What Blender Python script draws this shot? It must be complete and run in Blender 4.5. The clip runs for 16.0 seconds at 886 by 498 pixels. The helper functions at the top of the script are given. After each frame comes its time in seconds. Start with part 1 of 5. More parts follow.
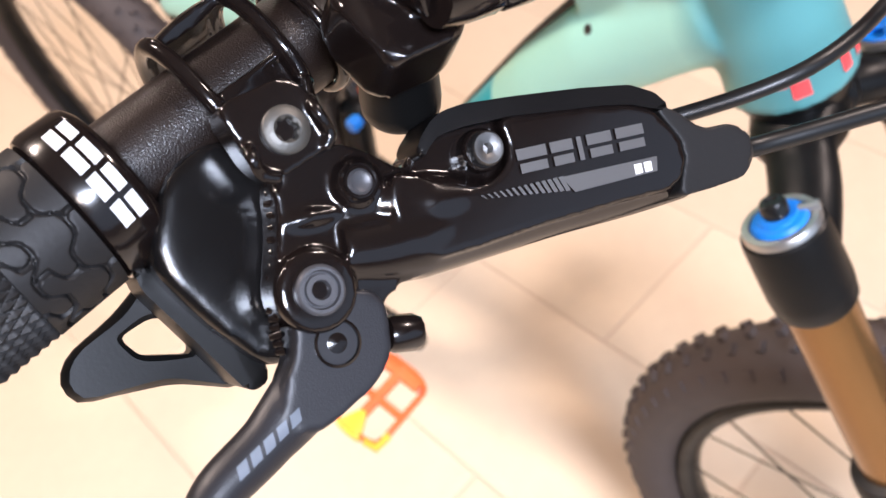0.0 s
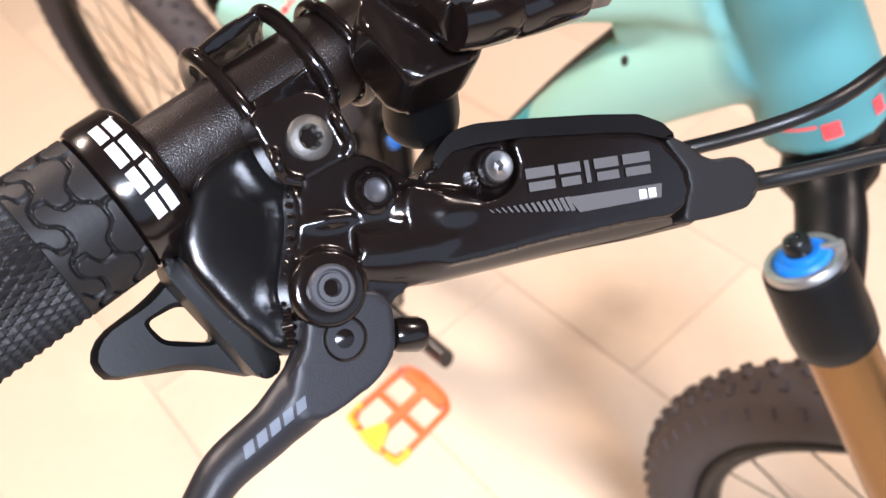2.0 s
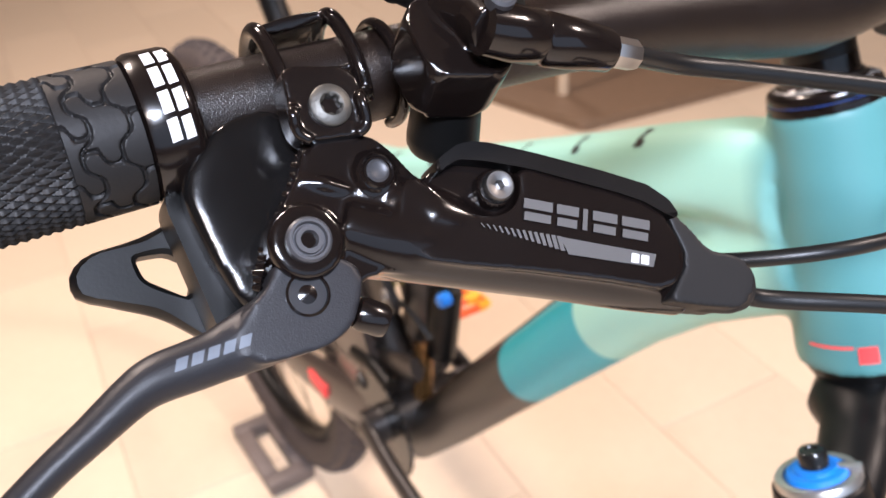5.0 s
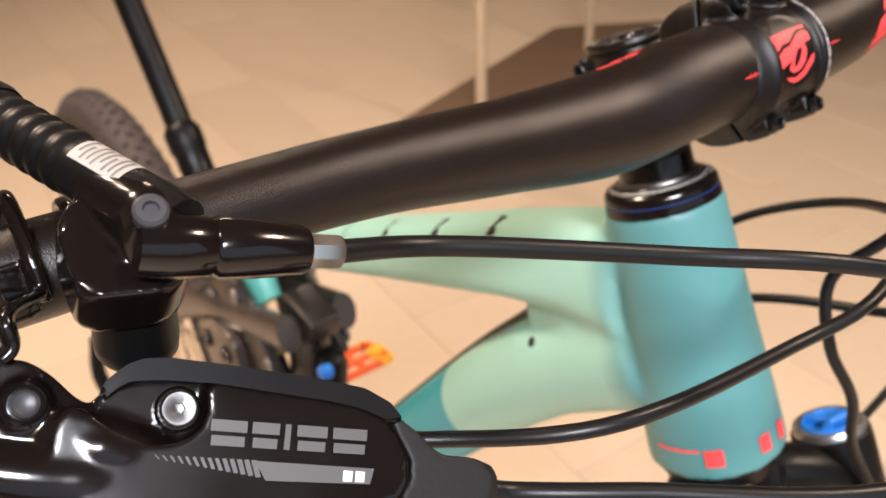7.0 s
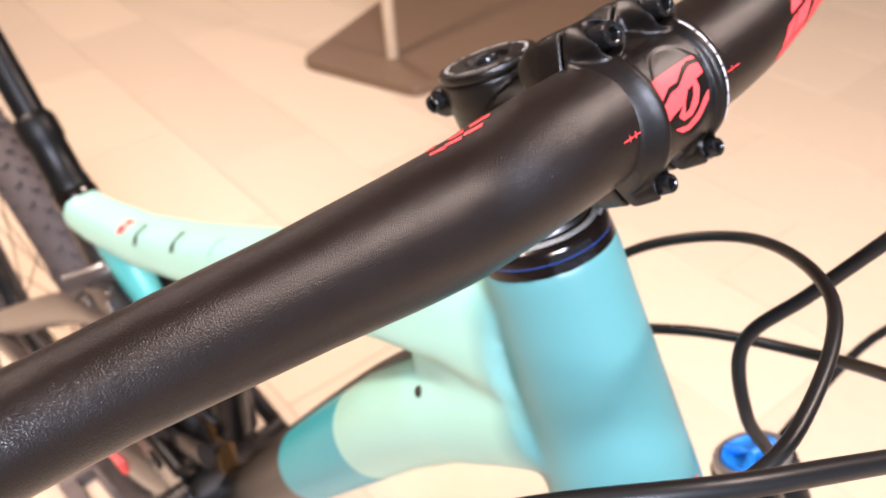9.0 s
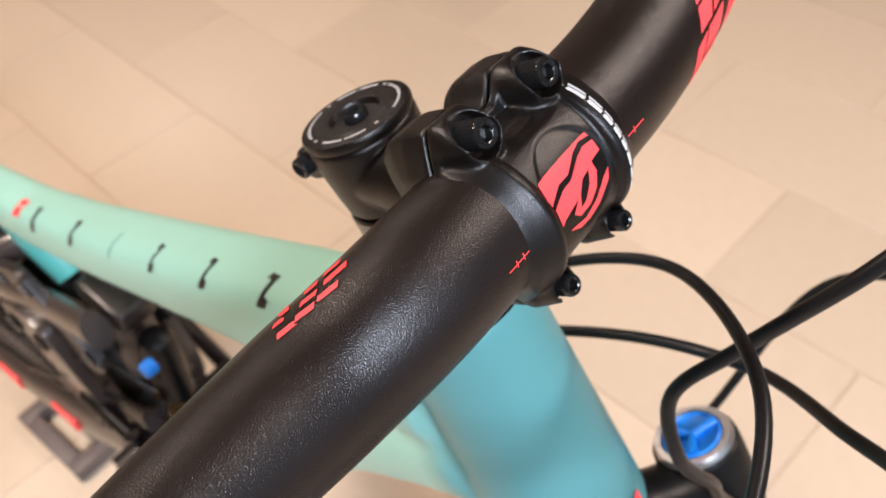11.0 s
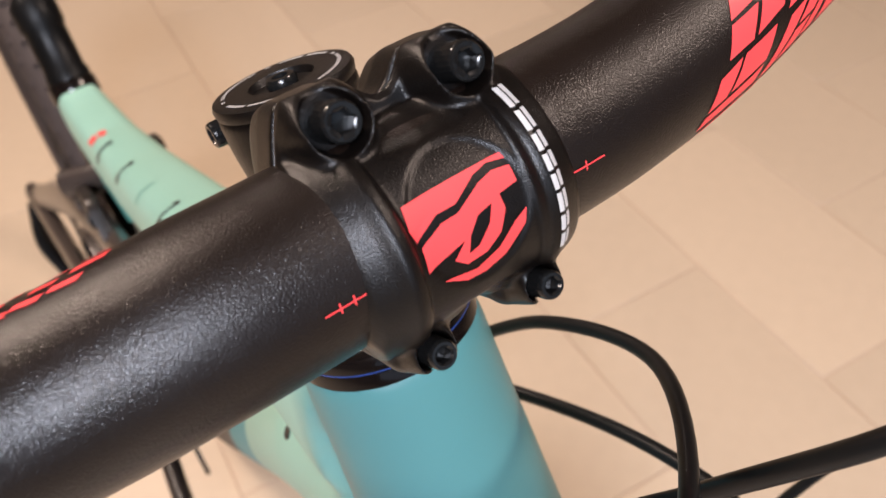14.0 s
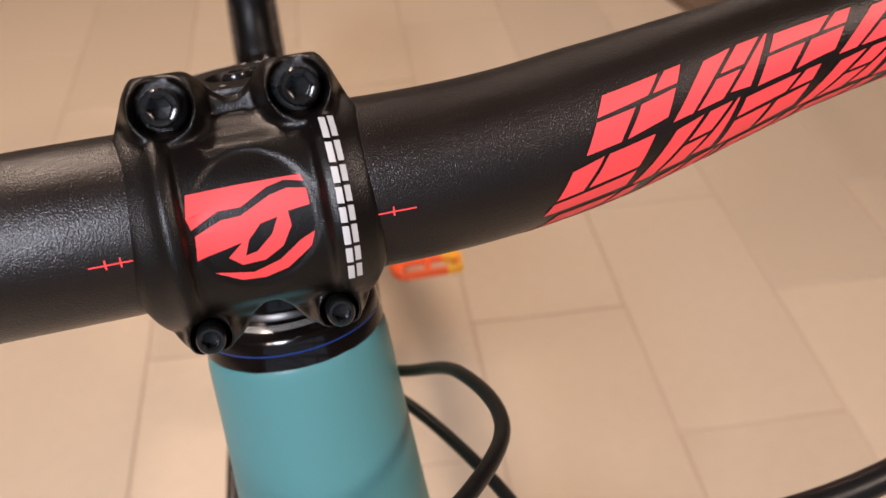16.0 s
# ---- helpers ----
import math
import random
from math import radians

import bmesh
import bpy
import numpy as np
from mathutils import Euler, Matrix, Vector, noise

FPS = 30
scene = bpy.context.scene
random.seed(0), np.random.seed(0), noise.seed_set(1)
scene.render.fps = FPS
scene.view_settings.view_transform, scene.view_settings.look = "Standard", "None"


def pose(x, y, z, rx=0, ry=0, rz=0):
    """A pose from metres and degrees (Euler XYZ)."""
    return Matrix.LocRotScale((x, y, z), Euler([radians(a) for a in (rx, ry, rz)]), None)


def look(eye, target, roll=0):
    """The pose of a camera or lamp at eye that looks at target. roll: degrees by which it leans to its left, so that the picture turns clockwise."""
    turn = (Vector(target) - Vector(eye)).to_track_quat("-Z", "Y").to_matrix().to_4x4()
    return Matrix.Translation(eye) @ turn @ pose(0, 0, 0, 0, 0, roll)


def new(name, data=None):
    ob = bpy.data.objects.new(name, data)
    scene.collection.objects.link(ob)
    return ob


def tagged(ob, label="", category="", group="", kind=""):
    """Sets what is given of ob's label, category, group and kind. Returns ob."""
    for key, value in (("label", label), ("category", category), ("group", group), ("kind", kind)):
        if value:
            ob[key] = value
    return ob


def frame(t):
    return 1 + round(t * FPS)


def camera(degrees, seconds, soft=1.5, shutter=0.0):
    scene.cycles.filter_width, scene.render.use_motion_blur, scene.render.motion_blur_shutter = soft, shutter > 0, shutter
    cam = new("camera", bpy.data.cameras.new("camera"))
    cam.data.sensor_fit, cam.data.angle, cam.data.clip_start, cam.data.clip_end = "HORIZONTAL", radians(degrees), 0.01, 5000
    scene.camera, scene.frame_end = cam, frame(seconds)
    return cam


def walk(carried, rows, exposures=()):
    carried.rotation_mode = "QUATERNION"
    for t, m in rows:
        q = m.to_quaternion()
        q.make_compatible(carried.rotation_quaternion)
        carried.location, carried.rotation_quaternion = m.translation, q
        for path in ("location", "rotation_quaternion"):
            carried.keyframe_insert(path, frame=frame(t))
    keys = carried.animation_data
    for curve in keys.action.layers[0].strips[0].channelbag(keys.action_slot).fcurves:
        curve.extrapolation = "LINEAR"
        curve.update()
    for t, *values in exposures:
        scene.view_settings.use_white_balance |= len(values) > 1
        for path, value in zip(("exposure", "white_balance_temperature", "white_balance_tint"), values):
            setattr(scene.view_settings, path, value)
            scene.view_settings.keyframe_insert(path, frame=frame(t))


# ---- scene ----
cam = camera(54.00, 16.0)
# seconds, place of the eye, turn in degrees
ROWS = [
    (0, -0.3541, -0.1188, 1.2099, 39.54, 11.84, -52.65),
    (0.5, -0.3591, -0.1256, 1.2152, 40.49, 11.30, -51.36),
    (1, -0.3574, -0.1284, 1.2155, 40.87, 11.61, -50.91),
    (1.5, -0.3554, -0.1283, 1.2161, 41.08, 11.88, -50.26),
    (2, -0.3565, -0.1306, 1.2152, 41.89, 11.50, -48.24),
    (2.5, -0.3626, -0.1370, 1.2096, 44.07, 10.31, -45.06),
    (3, -0.3716, -0.1477, 1.1977, 48.41, 7.58, -39.92),
    (3.2, -0.3735, -0.1515, 1.1938, 49.95, 6.62, -38.26),
    (5.5, -0.3643, -0.1644, 1.1812, 58.52, 2.64, -36.32),
    (6, -0.3491, -0.1675, 1.1862, 59.11, 2.59, -37.43),
    (6.5, -0.3276, -0.1660, 1.1917, 58.99, 2.08, -39.16),
    (7, -0.3045, -0.1625, 1.2010, 58.95, 1.78, -40.08),
    (7.5, -0.2829, -0.1521, 1.1995, 59.23, 1.66, -42.08),
    (8, -0.2598, -0.1432, 1.2051, 57.96, 1.83, -42.91),
    (8.5, -0.2363, -0.1276, 1.2116, 55.07, 2.66, -44.88),
    (8.7, -0.2278, -0.1236, 1.2120, 54.40, 3.01, -45.38),
    (10.8, -0.1460, -0.0808, 1.2478, 42.21, 5.49, -53.13),
    (11, -0.1386, -0.0839, 1.2463, 42.20, 6.34, -53.03),
    (11.5, -0.1243, -0.0846, 1.2397, 41.38, 7.71, -52.75),
    (12, -0.1139, -0.0859, 1.2347, 41.56, 8.08, -51.30),
    (12.5, -0.0996, -0.0856, 1.2241, 41.94, 7.92, -49.12),
    (13, -0.0907, -0.0831, 1.2152, 42.50, 7.11, -45.87),
    (13.5, -0.0830, -0.0871, 1.2052, 43.11, 6.20, -42.76),
    (14, -0.0672, -0.0950, 1.2004, 44.66, 4.22, -36.95),
    (14.5, -0.0489, -0.1083, 1.1994, 45.01, 1.84, -30.08),
    (15, -0.0314, -0.1210, 1.1982, 45.44, 0.49, -24.93),
    (15.5, -0.0163, -0.1285, 1.1978, 46.40, 0.61, -20.02),
    (16, -0.0004, -0.1385, 1.2024, 48.26, 0.68, -16.36),
]
LIGHT = [(0, 0.08, 6020, 20), (3.0, 0.16, 6050, 20), (5.5, 0.02, 6050, 20), (6.5, -0.28, 6800, 20), (7.0, -0.19, 6900, 19), (7.5, 0.11, 6700, 20), (8.5, 0.38, 6250, 23), (11.0, -0.31, 6080, 17), (12.5, -0.72, 6450, 20), (14.0, -0.59, 6350, 20), (15.0, -0.65, 6350, 19), (16.0, -0.87, 6500, 21)]
walk(cam, [(t, pose(x, y, z, rx, ry, rz)) for t, x, y, z, rx, ry, rz in ROWS], LIGHT)
from mathutils.geometry import tessellate_polygon

# ---------------------------------------------------------------- light
world = bpy.data.worlds.new("shop_air")
scene.world = world
world.use_nodes = True
world.node_tree.nodes["Background"].inputs[0].default_value = (1.0, 0.86, 0.72, 1)
world.node_tree.nodes["Background"].inputs[1].default_value = 0.01


def lamp(name, eye, target, watts, size, colour=(1.0, 0.80, 0.58), spread=150):
    data = bpy.data.lights.new(name, "AREA")
    data.shape, data.size, data.energy, data.color, data.spread = "DISK", size, watts, colour, radians(spread)
    ob = new(name, data)
    ob.matrix_world = look(eye, target)
    return ob


lamp("ceiling_spot", (-1.8, -1.7, 2.95), (0.2, 0.6, 0), 30, 0.40, (1.0, 0.82, 0.65))
lamp("ceiling_spot", (1.9, -0.9, 2.95), (0.4, 0.3, 0), 54, 0.40, (1.0, 0.82, 0.65))
lamp("ceiling_spot", (-0.6, 1.9, 2.95), (-0.3, 1.0, 0), 74, 0.40, (1.0, 0.81, 0.62))
lamp("ceiling_spot", (1.9, 4.0, 2.95), (1.5, 3.5, 0), 34, 0.40, (1.0, 0.82, 0.65))
# added cool disc lamp, a fixed stand-in for the light carried beside the camera
lamp("camera_light_stand_in", (-1.10, -1.80, 2.95), (-0.1, 0.1, 0.6), 190, 0.80, (0.81, 0.91, 1.0))
# wide area lamp added as cool fill from the front, in an assumed window
cool_fill = lamp("front_cool_fill", (-0.7, -3.44, 1.6), (-0.7, 0, 1.4), 28, 2.0, (0.64, 0.83, 1.0), 170)
cool_fill.data.shape, cool_fill.data.size, cool_fill.data.size_y = "RECTANGLE", 5.4, 2.1
cam.data.dof.use_dof = True
cam.data.dof.focus_distance, cam.data.dof.aperture_fstop = 0.19, 20.0

# ---------------------------------------------------------------- helpers


def part(name, bm, material, parent=None, label="", smooth=True):
    me = bpy.data.meshes.new(name)
    bmesh.ops.recalc_face_normals(bm, faces=bm.faces)
    bm.to_mesh(me)
    bm.free()
    if smooth:
        for p in me.polygons:
            p.use_smooth = True
        me.set_sharp_from_angle(angle=radians(38))
    me.materials.append(material)
    ob = new(name, me)
    if parent is not None:
        while parent.parent and parent.parent.parent:
            parent = parent.parent  # thing, part and sub-part, no deeper
        ob.parent = parent
        if label:
            tagged(ob, label)
    elif label:
        tagged(ob, label)
    return ob


def thing(name, label, category, m=None, group="", kind=""):
    ob = new(name)
    ob.empty_display_size = 0.02
    if m is not None:
        ob.matrix_world = m
    return tagged(ob, label, category, group, kind)


def ring(bm, centre, ax, ay, rx, ry, n):
    return [bm.verts.new(centre + ax * (rx * math.cos(2 * math.pi * k / n)) + ay * (ry * math.sin(2 * math.pi * k / n))) for k in range(n)]


def skin(bm, loops, caps=True):
    n = len(loops[0])
    for a, b in zip(loops, loops[1:]):
        for k in range(n):
            bm.faces.new((a[k], a[(k + 1) % n], b[(k + 1) % n], b[k]))
    if caps:
        bm.faces.new(loops[0][::-1])
        bm.faces.new(loops[-1])


def smooth_path(points, per=8):
    """A Catmull-Rom curve through the points."""
    p = [Vector(q) for q in points]
    p = [p[0] * 2 - p[1]] + p + [p[-1] * 2 - p[-2]]
    out = []
    for i in range(1, len(p) - 2):
        for k in range(per):
            t = k / per
            a, b, c, d = p[i - 1], p[i], p[i + 1], p[i + 2]
            out.append(0.5 * (2 * b + (c - a) * t + (2 * a - 5 * b + 4 * c - d) * t * t + (3 * b - a - 3 * c + d) * t ** 3))
    return out + [p[-2]]


def tube(points, radii, n=24, up=(0, 0, 1), flat=1.0, caps=True, bm=None):
    """A tube along a line of points; radii: one, or one a point (a number, or a pair of half-widths)."""
    bm = bm or bmesh.new()
    pts = [Vector(q) for q in points]
    if not isinstance(radii, (list, tuple)):
        radii = [radii] * len(pts)
    side, loops = None, []
    for i, q in enumerate(pts):
        d = (pts[min(i + 1, len(pts) - 1)] - pts[max(i - 1, 0)]).normalized()
        if side is None:
            side = d.cross(Vector(up)).normalized()
        side = (side - d * side.dot(d)).normalized()
        over = side.cross(d)
        r = radii[i]
        rx, ry = r if isinstance(r, (list, tuple)) else (r, r * flat)
        loops.append(ring(bm, q, side, over, rx, ry, n))
    skin(bm, loops, caps)
    return bm


def lathe(profile, n=32, bm=None, m=Matrix()):
    """A turned body: pairs of radius and height along z."""
    bm = bm or bmesh.new()
    loops = []
    for r, h in profile:
        loops.append([bm.verts.new(m @ Vector((max(r, 1e-5) * math.cos(2 * math.pi * k / n), max(r, 1e-5) * math.sin(2 * math.pi * k / n), h))) for k in range(n)])
    skin(bm, loops)
    return bm


def slab(outline, low, high, bevel=0.0, segments=2, bm=None, m=Matrix()):
    """A plate: an outline in the plane, from one height to another, with rounded edges."""
    bm2 = bmesh.new()
    a = [bm2.verts.new((x, y, low)) for x, y in outline]
    b = [bm2.verts.new((x, y, high)) for x, y in outline]
    n = len(a)
    bm2.faces.new(a[::-1])
    top = bm2.faces.new(b)
    for k in range(n):
        bm2.faces.new((a[k], a[(k + 1) % n], b[(k + 1) % n], b[k]))
    if bevel:
        edges = [e for e in bm2.edges if e.verts[0].co.z == e.verts[1].co.z]
        bmesh.ops.bevel(bm2, geom=edges, offset=bevel, segments=segments, affect="EDGES", profile=0.6)
    bm2.transform(m)
    if bm is None:
        return bm2
    me = bpy.data.meshes.new("x")
    bm2.to_mesh(me)
    bm2.free()
    bm.from_mesh(me)
    bpy.data.meshes.remove(me)
    return bm


def box(size, centre=(0, 0, 0), bevel=0.0, segments=2, m=Matrix()):
    bm = bmesh.new()
    bmesh.ops.create_cube(bm, size=1, matrix=Matrix.Translation(centre) @ Matrix.Diagonal((*size, 1)))
    if bevel:
        bmesh.ops.bevel(bm, geom=bm.edges[:], offset=bevel, segments=segments, affect="EDGES", profile=0.6)
    bm.transform(m)
    return bm


def rounded(points, radius, steps=4):
    """The outline with its corners rounded."""
    out, n = [], len(points)
    for i in range(n):
        p, a, b = Vector(points[i]), Vector(points[i - 1]), Vector(points[(i + 1) % n])
        u, v = (a - p), (b - p)
        r = min(radius, u.length * 0.45, v.length * 0.45)
        s, e = p + u.normalized() * r, p + v.normalized() * r
        for k in range(steps + 1):
            t = k / steps
            out.append(tuple((1 - t) ** 2 * s + 2 * t * (1 - t) * p + t * t * e))
    return out


def axes(origin, x, y):
    """A frame with its x and y as given (y made square to x)."""
    x = Vector(x).normalized()
    z = x.cross(Vector(y)).normalized()
    y = z.cross(x)
    m = Matrix((x, y, z)).transposed().to_4x4()
    m.translation = origin
    return m


# ---------------------------------------------------------------- materials


def paint(name, colour, rough=0.5, metal=0.0, coat=0.0, grain=0.0, scale=400.0, vary=0.0, rough_vary=0.0, coat_rough=0.05, specular=0.5, detail=3.0):
    """A painted, moulded or metal surface with fine relief, uneven gloss and slight change of tone."""
    m = bpy.data.materials.new(name)
    m.use_nodes = True
    nt = m.node_tree
    b = nt.nodes["Principled BSDF"]
    b.inputs["Base Color"].default_value = (*colour, 1)
    b.inputs["Roughness"].default_value = rough
    b.inputs["Metallic"].default_value = metal
    b.inputs["Coat Weight"].default_value = coat
    b.inputs["Coat Roughness"].default_value = coat_rough
    b.inputs["Specular IOR Level"].default_value = specular
    co = nt.nodes.new("ShaderNodeTexCoord")
    if grain:
        n = nt.nodes.new("ShaderNodeTexNoise")
        n.inputs["Scale"].default_value, n.inputs["Detail"].default_value = scale, detail
        nt.links.new(co.outputs["Object"], n.inputs["Vector"])
        bump = nt.nodes.new("ShaderNodeBump")
        bump.inputs["Strength"].default_value, bump.inputs["Distance"].default_value = grain, 0.00025
        nt.links.new(n.outputs["Fac"], bump.inputs["Height"])
        nt.links.new(bump.outputs["Normal"], b.inputs["Normal"])
    if vary or rough_vary:
        n2 = nt.nodes.new("ShaderNodeTexNoise")
        n2.inputs["Scale"].default_value, n2.inputs["Detail"].default_value = 35, 6
        nt.links.new(co.outputs["Object"], n2.inputs["Vector"])
        if vary:
            mix = nt.nodes.new("ShaderNodeMixRGB")
            mix.inputs[1].default_value = (*[c * (1 - vary) for c in colour], 1)
            mix.inputs[2].default_value = (*[min(1, c * (1 + vary)) for c in colour], 1)
            nt.links.new(n2.outputs["Fac"], mix.inputs[0])
            nt.links.new(mix.outputs[0], b.inputs["Base Color"])
        if rough_vary:
            r = nt.nodes.new("ShaderNodeMapRange")
            r.inputs["From Min"].default_value, r.inputs["From Max"].default_value = 0.3, 0.7
            r.inputs["To Min"].default_value, r.inputs["To Max"].default_value = max(0.02, rough - rough_vary), min(1, rough + rough_vary)
            nt.links.new(n2.outputs["Fac"], r.inputs["Value"])
            nt.links.new(r.outputs["Result"], b.inputs["Roughness"])
    return m


BAR_BLACK = paint("black_anodised_bar", (0.0085, 0.0050, 0.0037), 0.34, grain=0.55, scale=2700, vary=0.25, rough_vary=0.04, specular=0.45, detail=1.0)
STEM_BLACK = paint("satin_black_stem", (0.0040, 0.0028, 0.0023), 0.34, grain=0.40, scale=3000, vary=0.2, rough_vary=0.05, specular=0.38, detail=1.0)
GLOSS = paint("gloss_black", (0.0056, 0.0038, 0.0034), 0.16, coat=0.15, rough_vary=0.05, specular=0.42)
MATT = paint("matt_black_plastic", (0.004, 0.004, 0.004), 0.40, grain=0.10, scale=1200, vary=0.15, rough_vary=0.08, specular=0.2)
LEVER = paint("dark_grey_anodised_lever", (0.0125, 0.0125, 0.0148), 0.42, grain=0.24, scale=2600, vary=0.15, specular=0.32)
RUBBER = paint("black_rubber", (0.011, 0.0104, 0.0104), 0.5, grain=0.2, scale=900, vary=0.15, specular=0.22)
TYRE = paint("tyre_rubber", (0.046, 0.034, 0.031), 0.75, grain=0.3, scale=400, vary=0.2)
HOSE = paint("black_hose", (0.006, 0.006, 0.006), 0.38, grain=0.1, scale=900, specular=0.35)
DTEAL = paint("dark_turquoise_paint", (0.09, 0.40, 0.36), 0.4, vary=0.05)
FBLACK = paint("black_frame_paint", (0.019, 0.015, 0.013), 0.36, vary=0.1)
RED = paint("fluorescent_red_print", (0.95, 0.07, 0.07), 0.5, vary=0.05)
WHITE = paint("white_print", (0.60, 0.59, 0.58), 0.5, vary=0.12)
GREY = paint("grey_print", (0.06, 0.058, 0.058), 0.5)
STEEL = paint("steel_bolt", (0.16, 0.157, 0.155), 0.40, metal=1.0, vary=0.15, grain=0.1)
DBOLT = paint("dark_steel_bolt", (0.012, 0.012, 0.012), 0.2, metal=0.3, vary=0.15)
GREYPIN = paint("grey_pin", (0.055, 0.055, 0.06), 0.42, metal=0.3)
SILVER = paint("silver_cap", (0.46, 0.455, 0.44), 0.34, metal=0.9, vary=0.08)
BLUE = paint("blue_anodised", (0.006, 0.155, 0.56), 0.42, vary=0.1, specular=0.35)
KASHIMA = paint("gold_fork_coating", (0.25, 0.130, 0.046), 0.22, metal=0.75, vary=0.08)
ORANGE = paint("orange_pedal", (0.95, 0.13, 0.03), 0.45, vary=0.15)
YELLOW = paint("yellow_orange_pedal", (1.0, 0.45, 0.03), 0.45, vary=0.1)
WALL = paint("beige_wall", (0.26, 0.21, 0.165), 0.7, vary=0.05, grain=0.1)
CEILING = paint("dim_ceiling_paint", (0.17, 0.145, 0.12), 0.8, vary=0.05, grain=0.1)
SATIN = paint("satin_black_cover", (0.0040, 0.0036, 0.0036), 0.20, coat=0.10, coat_rough=0.10, grain=0.12, scale=1600, rough_vary=0.08, specular=0.34)
COVER = paint("dull_black_cover", (0.0035, 0.0030, 0.0030), 0.42, grain=0.08, scale=1500, vary=0.15, rough_vary=0.06, specular=0.12)
STAND = paint("brown_stand", (0.16, 0.10, 0.06), 0.5, vary=0.15, grain=0.1)
POLE = paint("beige_pole", (0.5, 0.38, 0.26), 0.45, vary=0.1)
CHROME = paint("chain_steel", (0.28, 0.26, 0.24), 0.35, metal=0.9, vary=0.3)


def tile_material():
    m = paint("beige_floor_tile", (0.585, 0.462, 0.332), 0.46, grain=0.03, scale=90, vary=0.06, rough_vary=0.08)
    nt = m.node_tree
    b = nt.nodes["Principled BSDF"]
    info = nt.nodes.new("ShaderNodeObjectInfo")
    hsv = nt.nodes.new("ShaderNodeHueSaturation")
    r = nt.nodes.new("ShaderNodeMapRange")
    r.inputs["To Min"].default_value, r.inputs["To Max"].default_value = 0.94, 1.05
    nt.links.new(info.outputs["Random"], r.inputs["Value"])
    nt.links.new(r.outputs["Result"], hsv.inputs["Value"])
    src = b.inputs["Base Color"].links[0].from_socket
    nt.links.new(src, hsv.inputs["Color"])
    nt.links.new(hsv.outputs["Color"], b.inputs["Base Color"])
    return m


TILE = tile_material()
GROUT = paint("grout", (0.52, 0.392, 0.288), 0.8, vary=0.1)

# ---------------------------------------------------------------- bicycle frames of reference
HEAD = radians(64.5)
S = Vector((0, math.cos(HEAD), math.sin(HEAD)))  # up the steerer
E = Vector((0, -math.sin(HEAD), math.cos(HEAD)))  # ahead, square to it
CAP = Vector((0, 0.080, 1.079))  # top of the stem cap
BARC = Vector((0, 0.0160, 1.0818))  # middle of the bar in the clamp
STEER = axes(CAP, (1, 0, 0), -E)  # x to the rider's left, y back, z up the steerer
HEAD_UP = Vector((-0.036, 0.3675, 1.0)).normalized()
AX = axes((0.003, 0.0805, 1.079), (1, 0, 0.036), HEAD_UP.cross(Vector((1, 0, 0.036))))  # along the steerer, z up
YAW = -3.3  # the frame stands turned against the bar
FRAME = pose(0, 0.03, 0, 0, 0, YAW)  # y back along the bicycle


bicycle = thing("bicycle", "mint green and black full suspension mountain bike standing on tiles", "bicycle")

# ---------------------------------------------------------------- handlebar
bar_left = [(0, 0, 0), (0.045, 0, 0), (0.08, 0.0018, 0.0034), (0.13, 0.0044, 0.0127), (0.18, 0.0053, 0.0188), (0.24, 0.0044, 0.0209), (0.30, 0.0073, 0.0205), (0.40, 0.0173, 0.0202), (0.45, 0.0223, 0.0204)]
bar_right = [(-0.45, 0.0223, 0.0204), (-0.40, 0.0173, 0.0202), (-0.30, 0.0073, 0.0200), (-0.24, 0.0016, 0.0180), (-0.18, 0.0017, 0.0116), (-0.13, 0.0039, 0.0027), (-0.08, 0.0047, -0.0042), (-0.045, 0.0, 0.0)]
BAR_SEAT = Vector((0, 0.0006, 0.0018))  # how the bar sits in the clamp


def bar_radius(x):
    x = abs(x)
    t = min(1, max(0, (x - 0.065) / 0.185))
    return 0.0186 + (0.0112 - 0.0186) * t * t * (3 - 2 * t) + float(np.interp(x, (0, 0.045, 0.08, 0.13, 0.18, 0.24), (0.00066, 0.00066, 0.0004, -0.0013, -0.0013, 0.0)))


line = smooth_path(bar_right + bar_left, 8)
line = [BARC + p + BAR_SEAT * min(1.0, max(0.0, (0.28 - abs(p.x)) / 0.08)) for p in line]
handlebar = part("handlebar", tube(line, [bar_radius(p.x) for p in line], 48), BAR_BLACK, bicycle, "satin black tapered riser handlebar with red graphics")


def bar_at(x):
    for a, b in zip(line, line[1:]):
        if a.x <= x <= b.x:
            t = (x - a.x) / (b.x - a.x)
            return a.lerp(b, t), (b - a).normalized()


def on_bar(x, angle, lift=0.00015, radius=None):
    """A point on the bar's skin; angle in degrees from straight ahead upwards."""
    c, d = bar_at(x)
    f = Vector((0, -1, 0))
    f = (f - d * f.dot(d)).normalized()
    up = d.cross(f)
    if up.z < 0:
        up = -up
    r = (bar_radius(x) if radius is None else radius) + lift
    return c + (f * math.cos(radians(angle)) + up * math.sin(radians(angle))) * r


